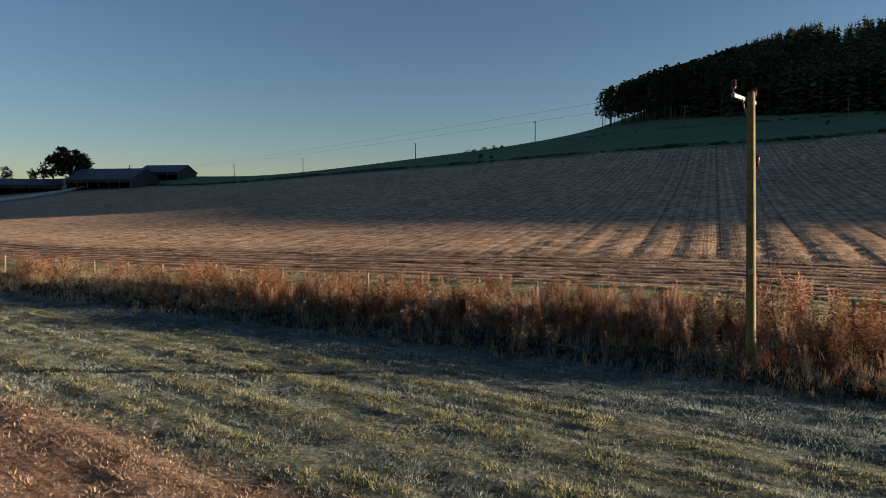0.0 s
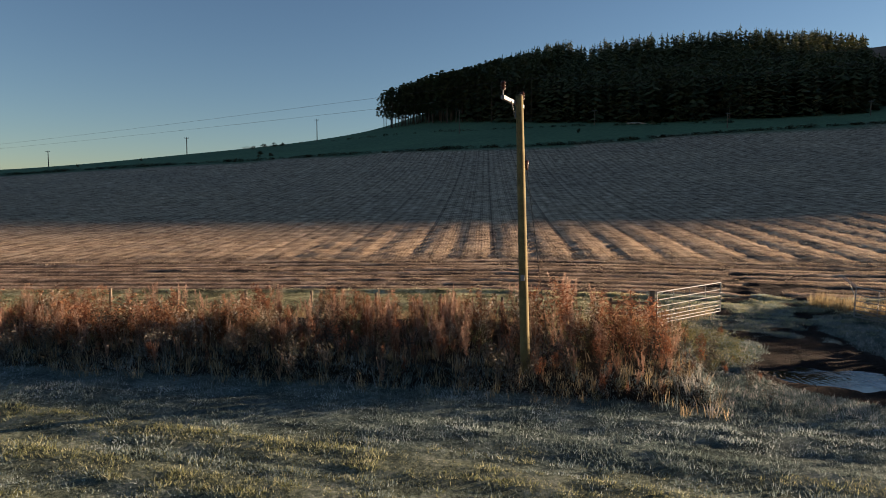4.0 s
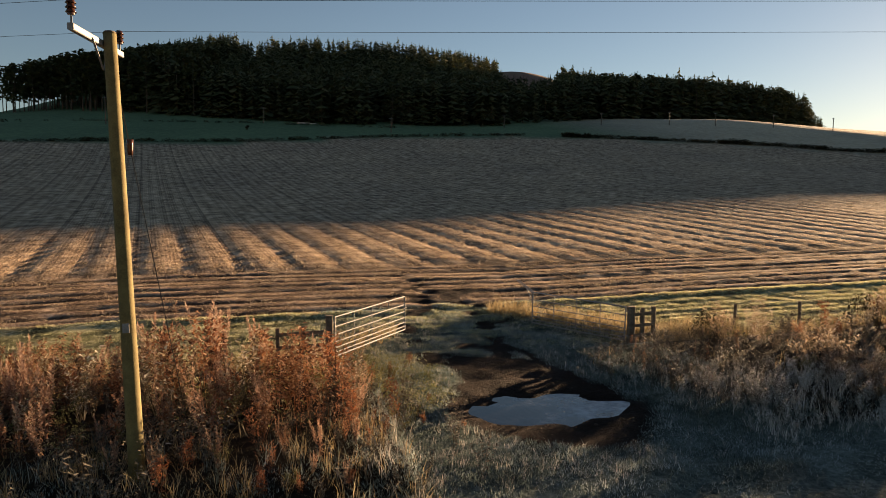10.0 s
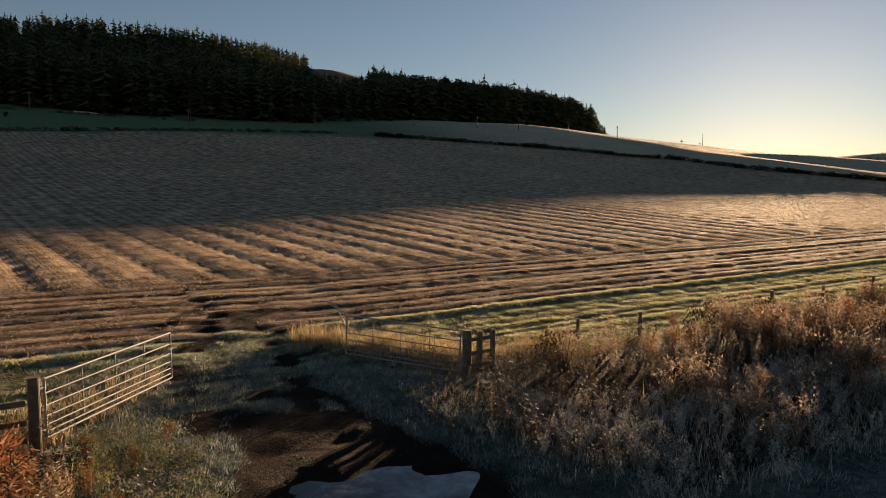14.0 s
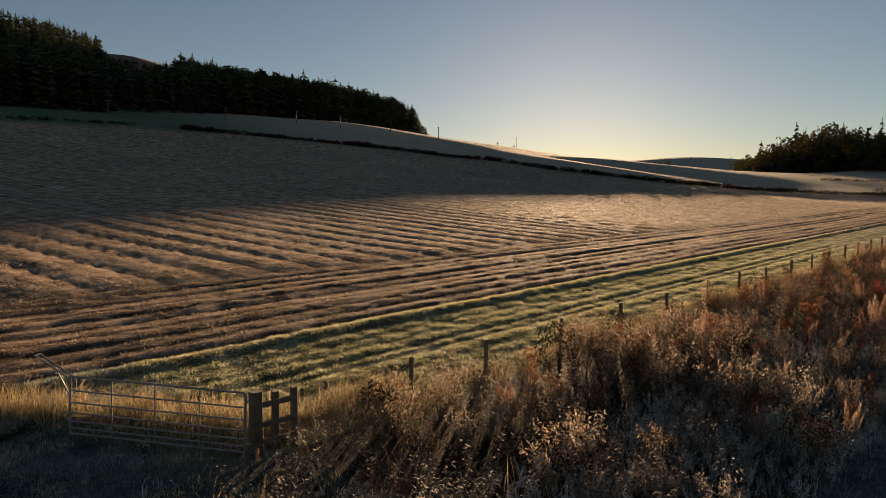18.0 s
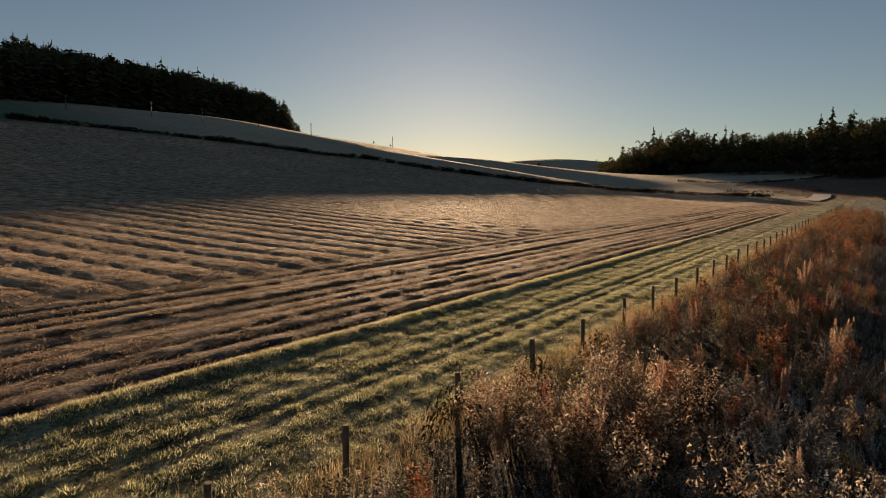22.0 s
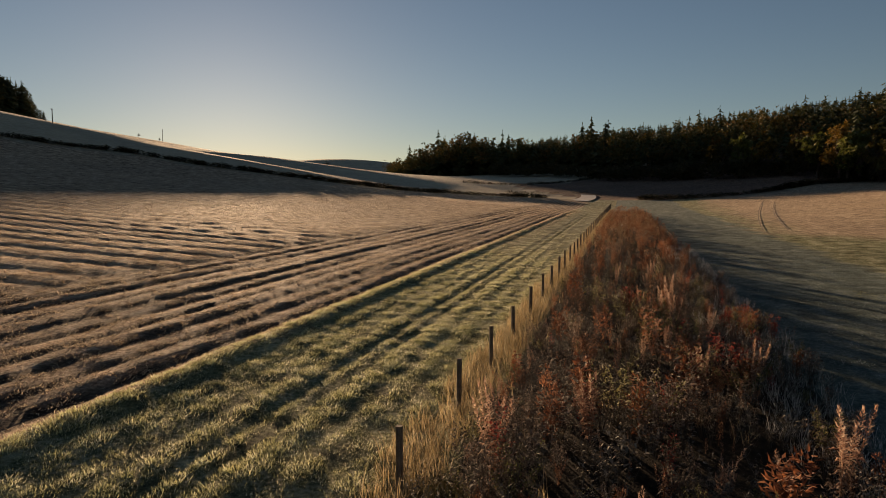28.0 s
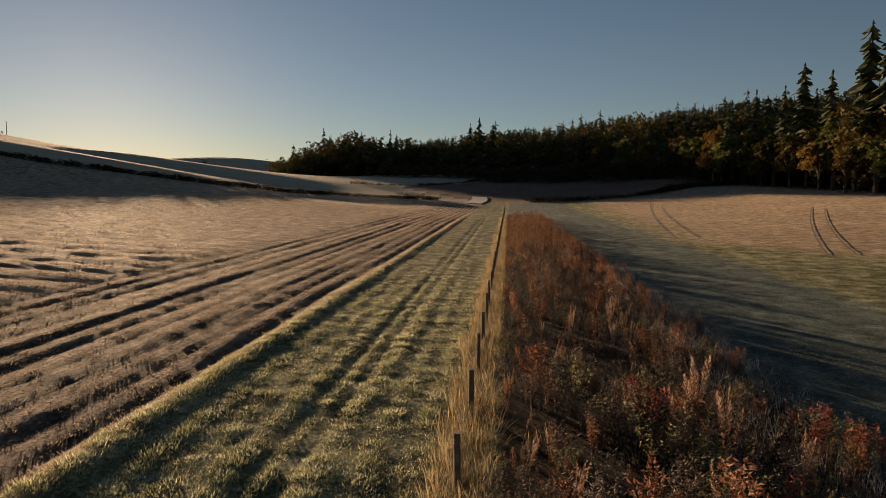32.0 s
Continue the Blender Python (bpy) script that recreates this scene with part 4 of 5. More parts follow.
def field_grass():
    """Short blades where the walk comes near, thinning with distance."""
    kinds = [spikes(s + 60, 8, 0.055, 0.08, 0.017, 0.085) for s in range(12)]
    turn = lambda n: rng.uniform(0, 6.283, n)
    south = lambda x, y: (y < verge_y(x) + 1.2) & (track_mask(x, y) < 0.3) & (y > -19.4)
    falls = lambda x, y: np.clip(1.25 - np.hypot(x + 11, y + 19) / 30, 0.05, 1) * (0.35 + 0.65 * sstep(0.34, 0.6, 0.6 * lumps(x, y, 0.26) + 0.4 * lumps(x, y, 0.5)))
    a = spots_in(-48, 40, -22, -6.0, 150, south, falls)
    gate = spots_in(-9.5, 0.5, -9, 7, 170, lambda x, y: (track_mask(x, y) < 0.30 + 0.25 * lumps(x, y, 0.7)))
    sunny = (a[:, 1] + 0.9 * (lumps(a[:, 0], a[:, 1], 1.6) - 0.5) < -12.8) & (rng.random(len(a)) < np.where(a[:, 0] < 4, 0.25 + 0.65 * sstep(-0.2, 0.6, np.sin((a[:, 1] + 0.07 * a[:, 0]) * 2 * np.pi / 1.7)), 1.0))
    p = np.concatenate([a[~sunny], gate])
    size = rng.uniform(0.6, 1.3, len(p)) * (0.7 + 0.8 * lumps(p[:, 0], p[:, 1], 0.9))
    stuff("frosted_grass", scatter(kinds, p, turn(len(p)), size), M_GRASS, "short frosted grass on the field margin and in the gateway", "grass")
    strip = spots_in(-45, 75, -6, 7.3, 330, lambda x, y: (y > fence_y(x) + 0.3) & (y < fence_y(x) + 7.0) & (track_mask(x, y) < 0.3),
                     lambda x, y: np.clip(1.2 - np.hypot(x - 18, y) / 34, 0.04, 1) * (0.34 + 0.66 * sstep(0.36, 0.62, lumps(x, y, 0.24) * 0.6 + lumps(x, y, 0.5) * 0.4)) * (0.5 + 0.5 * np.clip(1.6 * swaths(y - fence_y(x)), 0, 1)))
    b = a[sunny]
    stuff("sunlit_grass", scatter(kinds, b, turn(len(b)), rng.uniform(0.6, 1.35, len(b)) * (0.6 + 0.8 * lumps(b[:, 0], b[:, 1], 0.5))), M_SOUTH, "yellow-green grass in the sun on the near field margin", "grass")
    p = strip
    on_strip = (p[:, 1] > fence_y(p[:, 0])) * np.clip(swaths(p[:, 1] - fence_y(p[:, 0])), 0, 1)
    size = rng.uniform(0.6, 1.35, len(p)) * (0.55 + 0.7 * lumps(p[:, 0], p[:, 1], 0.33)) * (0.9 + 0.45 * on_strip)
    stuff("margin_grass", scatter(kinds, p, turn(len(p)), size), M_STRIP, "yellowed green grass strips along the field edges", "grass")
    stalks = [spikes(s + 90, 5, 0.065, 0.08, 0.018, 0.08) for s in range(8)]
    straw = [spikes(s + 190, 5, 0.042, 0.10, 0.022, 0.10) for s in range(10)]
    h = spots_in(-45, 64, 5, 20, 125, lambda x, y: (y > fence_y(x) + 6.5) & (track_mask(x, y) < 0.5),
                 lambda x, y: np.clip(1.2 - np.hypot(x - 10, y - 5) / 42, 0.05, 1) * (0.12 + 0.88 * sstep(0.36, 0.62, 0.6 * lumps(x * 0.4, y, 0.4) + 0.4 * lumps(x, y, 0.25))))
    s = spots_in(-34, 4, -27, -18.8, 60, lambda x, y: y < -19.0)
    s[:, 1] = np.round((s[:, 1] + 0.07 * s[:, 0]) / 0.26) * 0.26 - 0.07 * s[:, 0] + rng.normal(0, 0.03, len(s))
    s[:, 2] = ground_z(s[:, 0], s[:, 1]) - 0.01
    stuff("headland_straw", scatter(straw, h, turn(len(h)), rng.uniform(0.6, 1.4, len(h))), M_STUB, "loose straw and short stubble on the furrowed headland", "stubble")
    q = s
    stuff("stubble", scatter(stalks, q, turn(len(q)), rng.uniform(0.6, 1.3, len(q))), M_STUB, "cut cereal stubble standing in rows", "stubble")
    w = spots_in(-190, 140, 5, 70, 9, lambda x, y: (y > fence_y(x) + np.where(np.abs(x) < 50, 15, 5)) & (y < 38 + np.clip(-x - 30, 0, 30) + np.clip(x - 40, 0, 8)))
    groove = np.abs(np.sin(row_u(w[:, 0], w[:, 1]) * np.pi / 2.65))
    w = w[rng.random(len(w)) < np.where(w[:, 1] > 17, 0.25 + 0.75 * sstep(0.25, 0.6, groove), 0.8)]
    coarse = [spikes(k + 140, 4, 0.075, 0.3, 0.034, 0.12) for k in range(8)]
    stuff("far_stubble", scatter(coarse, w, turn(len(w)), rng.uniform(0.6, 1.2, len(w))), M_STUB, "cut stubble catching low sun on the lower field", "stubble")
    c = spots_in(-10, 1, -9, 14, 14, lambda x, y: (track_mask(x, y) > 0.3) & ((((x + 4.9) / 2.4) ** 2 + ((y + 5.25) / 1.3) ** 2) > 1.0))
    stuff("mud_clods", scatter([clod(k) for k in range(10)], c, turn(len(c)), rng.uniform(0.015, 0.05, len(c))), M_CLOD, "broken clods of dark wet mud in the gateway", "mud")


field_grass()

# ---- made things ----
def part(name, bm, material, parent=None, label="", smooth=False):
    me = bpy.data.meshes.new(name)
    for f in bm.faces:
        f.smooth = smooth and len(f.verts) <= 4
    bm.to_mesh(me)
    bm.free()
    me.materials.append(material)
    ob = new(name, me)
    ob.parent = parent
    return tagged(ob, label)


def tube(bm, pts, radius, sides=8, taper=1.0, closed=True):
    """A round bar along points."""
    rings = []
    pts = [Vector(p) for p in pts]
    for i, p in enumerate(pts):
        d = (pts[min(i + 1, len(pts) - 1)] - pts[max(i - 1, 0)]).normalized()
        side = d.cross(Vector((0, 0, 1)) if abs(d.z) < 0.9 else Vector((1, 0, 0))).normalized()
        up = side.cross(d)
        r = radius * (1 + (taper - 1) * i / max(1, len(pts) - 1))
        rings.append([bm.verts.new(p + (side * math.cos(6.28319 * k / sides) + up * math.sin(6.28319 * k / sides)) * r) for k in range(sides)])
    for a, b in zip(rings, rings[1:]):
        for k in range(sides):
            bm.faces.new((a[k], a[(k + 1) % sides], b[(k + 1) % sides], b[k]))
    if closed:
        bm.faces.new(rings[0][::-1])
        bm.faces.new(rings[-1])
    return bm


def beam(bm, a, b, w, h, bevel=0.0):
    """A squared timber from a to b, w wide and h deep."""
    a, b = Vector(a), Vector(b)
    d = (b - a).normalized()
    side = d.cross(Vector((0, 0, 1)) if abs(d.z) < 0.9 else Vector((0, 1, 0))).normalized()
    up = side.cross(d)
    e = min(w, h) * 0.12
    prof = [(-w / 2 + e, -h / 2), (w / 2 - e, -h / 2), (w / 2, -h / 2 + e), (w / 2, h / 2 - e), (w / 2 - e, h / 2), (-w / 2 + e, h / 2), (-w / 2, h / 2 - e), (-w / 2, -h / 2 + e)]
    r0, r1 = ([bm.verts.new(p + side * x + up * y) for x, y in prof] for p in (a, b))
    for k in range(8):
        bm.faces.new((r0[k], r0[(k + 1) % 8], r1[(k + 1) % 8], r1[k]))
    bm.faces.new(r0[::-1])
    bm.faces.new(r1)
    return bm


def gz(x, y):
    return float(ground_z(np.array([x]), np.array([y]))[0])


def sagging(a, b, sag, n=24):
    a, b = Vector(a), Vector(b)
    return [a.lerp(b, k / n) - Vector((0, 0, sag * 4 * (k / n) * (1 - k / n))) for k in range(n + 1)]


def power_pole():
    x, y = -13.1, -7.9
    z0 = gz(x, y)
    lean = Vector((-0.25 / 6.1, 0.42 / 6.1, 1))
    foot = Vector((x + 0.05, y - 0.09, z0 - 0.1))
    at = lambda h: foot + lean * (h - foot.z)
    ob = new("power_pole")
    tagged(ob, "weathered wooden power pole with a steel cross-arm, standing in weeds", "power pole")
    part("pole", tube(bmesh.new(), [at(foot.z + (7.33 - foot.z) * k / 10) for k in range(11)], 0.127, 14, 0.76), M_POLE, ob, smooth=True)
    part("pole_cap", tube(bmesh.new(), [at(7.33), at(7.36)], 0.105, 14, 0.8), M_POST, ob, smooth=True)
    top = at(7.18)
    along = Vector((0.0, 1.0, 0.0))
    off = Vector((-0.14, 0, 0))
    a, b = top + off + Vector((-0.12, -1.05, -0.02)), top + off + Vector((0.10, 0.85, 0.0))
    arm = part("cross_arm", beam(bmesh.new(), a, b, 0.09, 0.10), M_GALV, ob, "grey galvanised steel cross-arm")
    ends = []
    for p in (a.lerp(b, 0.02), a.lerp(b, 0.97)):
        ins = part("insulator", tube(bmesh.new(), [p + Vector((0, 0, 0.17)), p + Vector((0, 0, 0.20))], 0.05, 12), M_PORC, ob, "brown ribbed insulator")
        bm = bmesh.new()
        for k in range(3):
            h = 0.20 + k * 0.065
            tube(bm, [p + Vector((0, 0, h)), p + Vector((0, 0, h + 0.025)), p + Vector((0, 0, h + 0.06))], 0.075, 12, 0.55)
        part("shed", bm, M_PORC, ins, smooth=True)
        part("pin", tube(bmesh.new(), [p, p + Vector((0, 0, 0.2))], 0.014, 6), M_GALV, ob, "steel insulator pin")
        ends.append(p + Vector((0, 0, 0.38)))
    for s in (1, -1):
        part("brace", beam(bmesh.new(), at(6.75) + Vector((-0.12, 0, 0)), top + off + Vector((0, 0.45 * s, -0.03)), 0.03, 0.012), M_GALV, ob)
    stay_end = Vector((-12.8, -4.8, gz(-12.8, -4.8)))
    s0 = at(6.6) + Vector((0.03, 0.1, 0))
    mid = s0.lerp(stay_end, 0.16)
    part("stay_wire", tube(bmesh.new(), [s0, mid - Vector((0, 0, 0.0))], 0.008, 5), M_WIRE, ob, "thin steel stay wire")
    part("stay_wire", tube(bmesh.new(), [mid, stay_end], 0.008, 5), M_WIRE, ob, "thin steel stay wire")
    part("stay_insulator", tube(bmesh.new(), [mid + Vector((0, 0, 0.13)), mid + Vector((0, 0, 0.05)), mid - Vector((0, 0, 0.05)), mid - Vector((0, 0, 0.13))], 0.06, 8, 0.7), M_PORC, ob, "dark stay insulator", True)
    part("number_plate", beam(bmesh.new(), at(2.6) + Vector((0.0, -0.15, 0)), at(2.75) + Vector((0, -0.15, 0)), 0.1, 0.012), M_GALV, ob, "small grey plate")
    west = [Vector((-150, 50, height(-150, 50) + 7.9)), Vector((-150, 51.6, height(-150, 51.6) + 7.9))]
    east = [Vector((62, -26.5, 9.2)), Vector((62, -25, 9.2))]
    for e, w, q in zip(ends, west, east):
        for p in (w, q):
            tagged(part("power_line", tube(bmesh.new(), sagging(e, p, 0.9 if p is w else 0.55, 30), 0.0034, 5), M_WIRE), "thin overhead power line wire", "wire", "overhead wires")
    return ob


power_pole()


def far_pole(x, y, tall, twin=False):
    z = float(height(x, y)) - 0.2
    ob = new("power_pole")
    part("pole", tube(bmesh.new(), [(0, 0, -0.2), (0, 0, tall)], 0.15, 8, 0.7), M_POST, ob)
    part("cross_arm", beam(bmesh.new(), (-0.7, 0, tall - 0.3), (0.7, 0, tall - 0.3), 0.09, 0.1), M_GALV, ob)
    for s in (-0.6, 0.6):
        part("insulator", tube(bmesh.new(), [(s, 0, tall - 0.25), (s, 0, tall)], 0.05, 6, 0.6), M_PORC, ob)
    if twin:
        part("cross_arm", beam(bmesh.new(), (-0.55, 0, tall - 1.0), (0.55, 0, tall - 1.0), 0.09, 0.1), M_GALV, ob)
    ob.matrix_basis = pose(x, y, z, 0, 0, 25)
    return tagged(ob, "distant wooden power pole on the upper field", "power pole", "far power poles")


def fence_run(xs, label):
    ob = new("fence")
    posts = []
    for x in xs:
        y = float(fence_y(x))
        z = gz(x, y)
        r = random.Random(int(x * 10))
        h = 1.12 + r.uniform(-0.06, 0.08)
        lean = Vector((r.uniform(-0.03, 0.03), r.uniform(-0.03, 0.03), 0))
        bm = tube(bmesh.new(), [Vector((x, y, z - 0.3)), Vector((x, y, z)) + lean * 0.3, Vector((x, y, z + h)) + lean], 0.058 * r.uniform(0.9, 1.15), 9, 0.95)
        part("post", bm, M_POST, ob, smooth=False)
        posts.append(Vector((x, y, z)))
    for k, h in enumerate((0.18, 0.36, 0.54, 0.74, 1.0)):
        bm = bmesh.new()
        pts = []
        for a, b in zip(posts, posts[1:]):
            a2, b2 = a + Vector((0, 0.062, h)), b + Vector((0, 0.062, h))
            pts += sagging(a2, b2, 0.012, 3)[:-1]
        pts.append(b2)
        part("wire", tube(bm, pts, 0.002, 4), M_WIRE, ob)
    return tagged(ob, label, "fence")


fence_run([0.55, 4.03, 6.65, 9.99, 13.47, 16.67, 20.29, 23.64, 26.95, 30.6, 34.1] + [34.1 + 3.42 * k for k in range(1, 40)],
          "wooden post and wire fence along the weedy verge")
fence_run([-12.4, -14.9, -17.3, -19.7, -22.2, -24.8, -27.5, -30.2, -32.6, -35.0] + [-35 - 2.6 * k for k in range(1, 22)],
          "wooden post and wire fence behind the russet weeds")


def timber_post(name, x, y, h, w, label):
    z = gz(x, y)
    ob = part(name, beam(bmesh.new(), (x, y, z - 0.3), (x, y, z + h), w, w), M_POST)
    return tagged(ob, label, "post", "gate posts")


def field_gate(hinge, end, lift, label, bars=7, hoop=False):
    """A tubular steel gate: end stiles, rails closer together below, three uprights, hinges and a latch."""
    hx, hy = hinge
    ex, ey = end
    length = math.hypot(ex - hx, ey - hy)
    ob = new("field_gate")
    H = 1.10
    put = lambda name, bm, lab="": part(name, bm, M_GALV, ob, lab)
    put("hinge_stile", tube(bmesh.new(), [(0, 0, 0), (0, 0, H)], 0.024, 10))
    put("latch_stile", tube(bmesh.new(), [(length, 0, 0), (length, 0, H)], 0.024, 10))
    for h in (0.0, 0.11, 0.24, 0.40, 0.60, 0.83, H)[:bars]:
        put("rail", tube(bmesh.new(), [(0, 0, h), (length, 0, h)], 0.021 if h in (0.0, H) else 0.016, 14))
    for f in (0.25, 0.5, 0.75):
        put("upright", tube(bmesh.new(), [(length * f, 0.018, 0), (length * f, 0.018, H)], 0.014, 8))
    for h in (0.16, 0.95):
        put("hinge", beam(bmesh.new(), (-0.16, 0, h), (0.0, 0, h), 0.03, 0.03))
    put("latch", beam(bmesh.new(), (length - 0.12, -0.03, 0.72), (length + 0.1, -0.03, 0.72), 0.03, 0.02))
    if hoop:
        for side in (-0.05, 0.07):
            put("hoop_bar", tube(bmesh.new(), [(length - 0.05, side, H - 0.02), (length + 0.68, side, H + 0.36)], 0.018, 10), "slanting steel hoop bar at the gate's head")
        put("hoop_end", tube(bmesh.new(), [(length + 0.68, -0.07, H + 0.36), (length + 0.68, 0.09, H + 0.36)], 0.018, 10))
        put("hoop_strut", tube(bmesh.new(), [(length + 0.02, 0.0, H - 0.34), (length + 0.34, 0.0, H + 0.18)], 0.014, 8))
    za, zb = lift
    ob.matrix_basis = pose(hx, hy, za, 0, -math.degrees(math.atan2(zb - za, length)), math.degrees(math.atan2(ey - hy, ex - hx)))
    return tagged(ob, label, "gate", "field gates")


# the gateway: posts, side rails and the open gates
timber_post("gate_post", 0.0, -0.3, 1.24, 0.20, "stout square timber gate post")
field_gate((-0.17, -0.18), (-2.22, 2.73), (0.20, 0.34), "grey tubular steel field gate standing open on frosty grass", hoop=True)
timber_post("gate_post", -9.62, -1.12, 1.42, 0.19, "square timber gate post half hidden in russet weeds")
field_gate((-9.45, -0.98), (-6.98, 1.98), (0.38, 0.45), "pale tubular steel field gate swung open into the field")


def side_rails(x0, x1, y0, y1, label):
    """A short run of post and rail beside a gate post."""
    ob = new("rail_fence")
    za, zb = gz(x0, y0), gz(x1, y1)
    for f in (0.45, 1.0):
        x, y = x0 + (x1 - x0) * f, y0 + (y1 - y0) * f
        part("post", beam(bmesh.new(), (x, y, gz(x, y) - 0.25), (x, y, gz(x, y) + 1.16), 0.11, 0.11), M_POST, ob)
    for h in (0.3, 0.62, 0.98):
        part("rail", beam(bmesh.new(), (x0, y0 - 0.07, za + h), (x1, y1 - 0.07, zb + h), 0.035, 0.10), M_POST, ob)
    return tagged(ob, label, "fence", "rail fences")


side_rails(0.08, 0.62, -0.32, -0.58, "short weathered post and rail beside the gate post")
side_rails(-9.75, -11.0, -1.1, -0.95, "short weathered post and rail sunk in weeds")


def puddle():
    r = random.Random(3)
    bm = bmesh.new()
    n, rings = 96, 7
    cx, cy, z = -4.9, -5.25, -0.115
    prev = [bm.verts.new((cx, cy, z))]
    for k in range(1, rings + 1):
        ring = []
        for j in range(n):
            a = 6.28319 * j / n
            rr = k / rings * (1 + 0.13 * math.sin(3 * a + 1) + 0.07 * math.sin(7 * a) + 0.05 * math.sin(13 * a + 2) + 0.03 * math.sin(22 * a))
            ring.append(bm.verts.new((cx + math.cos(a) * rr * 2.6, cy + math.sin(a) * rr * 1.5, z)))
        for j in range(n):
            if len(prev) == 1:
                bm.faces.new((prev[0], ring[j], ring[(j + 1) % n]))
            else:
                bm.faces.new((prev[j], ring[j], ring[(j + 1) % n], prev[(j + 1) % n]))
        prev = ring
    m = bpy.data.materials.new("thin_ice_on_puddle")
    nt, b = nodes_of(m)
    f = noise_tex(nt, 1.6, 5.0)
    w = nt.nodes.new("ShaderNodeTexWave")
    w.inputs["Scale"].default_value, w.inputs["Distortion"].default_value, w.inputs["Detail"].default_value = 1.4, 16.0, 4.0
    nt.links.new(nt.nodes.new("ShaderNodeNewGeometry").outputs["Position"], w.inputs["Vector"])
    spot = nt.nodes.new("ShaderNodeSeparateXYZ")
    nt.links.new(nt.nodes.new("ShaderNodeNewGeometry").outputs["Position"], spot.inputs[0])
    ice = calc(nt, "ADD", f, calc(nt, "MULTIPLY", calc(nt, "ADD", spot.outputs[0], 4.9), 0.11))
    ice = calc(nt, "ADD", ice, calc(nt, "MULTIPLY", noise_tex(nt, 6.0, 4.0, 0.7), 0.25))
    nt.links.new(ramp(nt, ice, [(0.50, (0.008, 0.007, 0.007)), (0.62, (0.03, 0.034, 0.04)), (0.74, (0.12, 0.135, 0.155)), (0.9, (0.25, 0.275, 0.30))]), b.inputs["Base Color"])
    nt.links.new(ramp(nt, ice, [(0.55, (0.03, 0.03, 0.03)), (0.75, (0.22, 0.22, 0.22))]), b.inputs["Roughness"])
    b.inputs["IOR"].default_value = 1.33
    b.inputs["Specular IOR Level"].default_value = 0.55
    bump_of(nt, b, w.outputs["Fac"], 0.06, 0.01)
    tagged(part("puddle", bm, m), "half-frozen muddy puddle in the gateway", "puddle", kind="structure")


puddle()

for fx, fy, tall in ((-55.5, 160, 7.0), (-102, 162.8, 7.1), (-140.7, 151.1, 5.4), (-186.8, 143.9, 5.3), (-17.6, 169, 4.6), (15, 149, 4.0), (50.5, 163, 4.0),
                     (87, 174, 4.2), (107, 167, 4.4), (118, 159, 4.2), (133, 152, 4.2), (150, 147, 4.0), (290, 225, 6.5)):
    far_pole(fx, fy, tall)
far_pole(-234.1, 150.4, 5.0, True)
far_pole(-290.4, 166.7, 4.3)
far_pole(-217.5, 95.2, 9.3, True)

lx, ly = -6.0, 168.6
log = part("log", tube(bmesh.new(), [(-2.6, 0, 0.1), (-1.2, 0.1, 0.2), (0.9, -0.05, 0.16), (2.8, 0.1, 0.05)], 0.22, 9, 0.75), M_LOG)
log.matrix_basis = pose(lx, ly, float(height(lx, ly)) + 0.05, 0, 0, 6)
tagged(log, "bleached fallen log lying at the foot of the wood", "log")

# ---- hedges, farm and far things ----
HEDGE = [bushel(s + 70, 34, 1.3, 0.30) for s in range(5)]


def hedge(points, tall, per_m, label, wide=0.6):
    """A line of low ragged bushes along a field edge."""
    pts = np.array(points, float)
    seg = np.hypot(*(pts[1:] - pts[:-1]).T)
    run = np.concatenate([[0], np.cumsum(seg)])
    n = int(run[-1] * per_m)
    s = np.sort(rng.uniform(0, run[-1], n))
    x = np.interp(s, run, pts[:, 0]) + rng.normal(0, wide * 0.4, n)
    y = np.interp(s, run, pts[:, 1]) + rng.normal(0, wide * 0.4, n)
    spots = np.stack([x, y, height(x, y) - 0.1 * tall], 1)
    size = tall * rng.uniform(0.65, 1.15, n) * (0.8 + 0.5 * lumps(s, s * 0, 9.0))
    stuff("hedge", scatter(HEDGE, spots, rng.uniform(0, 6.283, n), size * 1.35), M_HEDGE, label, "hedge")


edge = [(x, float(upper_y(x)) + 1.0) for x in range(-300, 60, 10)]
hedge(edge, 0.8, 2.2, "low dark hedge bank above the stubble field")
edge = [(x, float(upper_y(x)) + 1.0) for x in range(60, 208, 2)]
hedge(edge, 1.25, 4.5, "dark hedge between the stubble field and the pale slope")
hedge([(214, -8), (217, -34), (231, -72), (241, -99)], 1.8, 3.0, "dark hedge across the far end of the field")
hedge([(243, -103), (250, -126), (262, -160), (270, -200)], 2.2, 2.6, "dark hedge climbing towards the valley wood")
hedge([(225, 35), (240, 22), (262, 10)], 0.9, 0.8, "row of small shrubs along the lane")
hedge([(271, 62), (310, 34), (347, 9), (420, -10)], 1.2, 1.8, "thin hedge between the far fields")
hedge([(-120, 148), (-66, 168), (-20, 168), (20, 160)], 0.8, 0.7, "broken hedge across the green slope")


def lone_bush(x, y, tall, label):
    ob = new("bush", np_mesh("bush", *broadleaf(int(abs(x) * 7), 40, 9, 0.05, 0.5), M_HEDGE))
    ob.matrix_basis = pose(x, y, float(height(x, y)) - 0.15, 0, 0, x * 13) @ Matrix.Diagonal((tall * 1.7, tall * 1.3, tall, 1))
    tagged(ob, label, "bush", "bushes on the field edge")


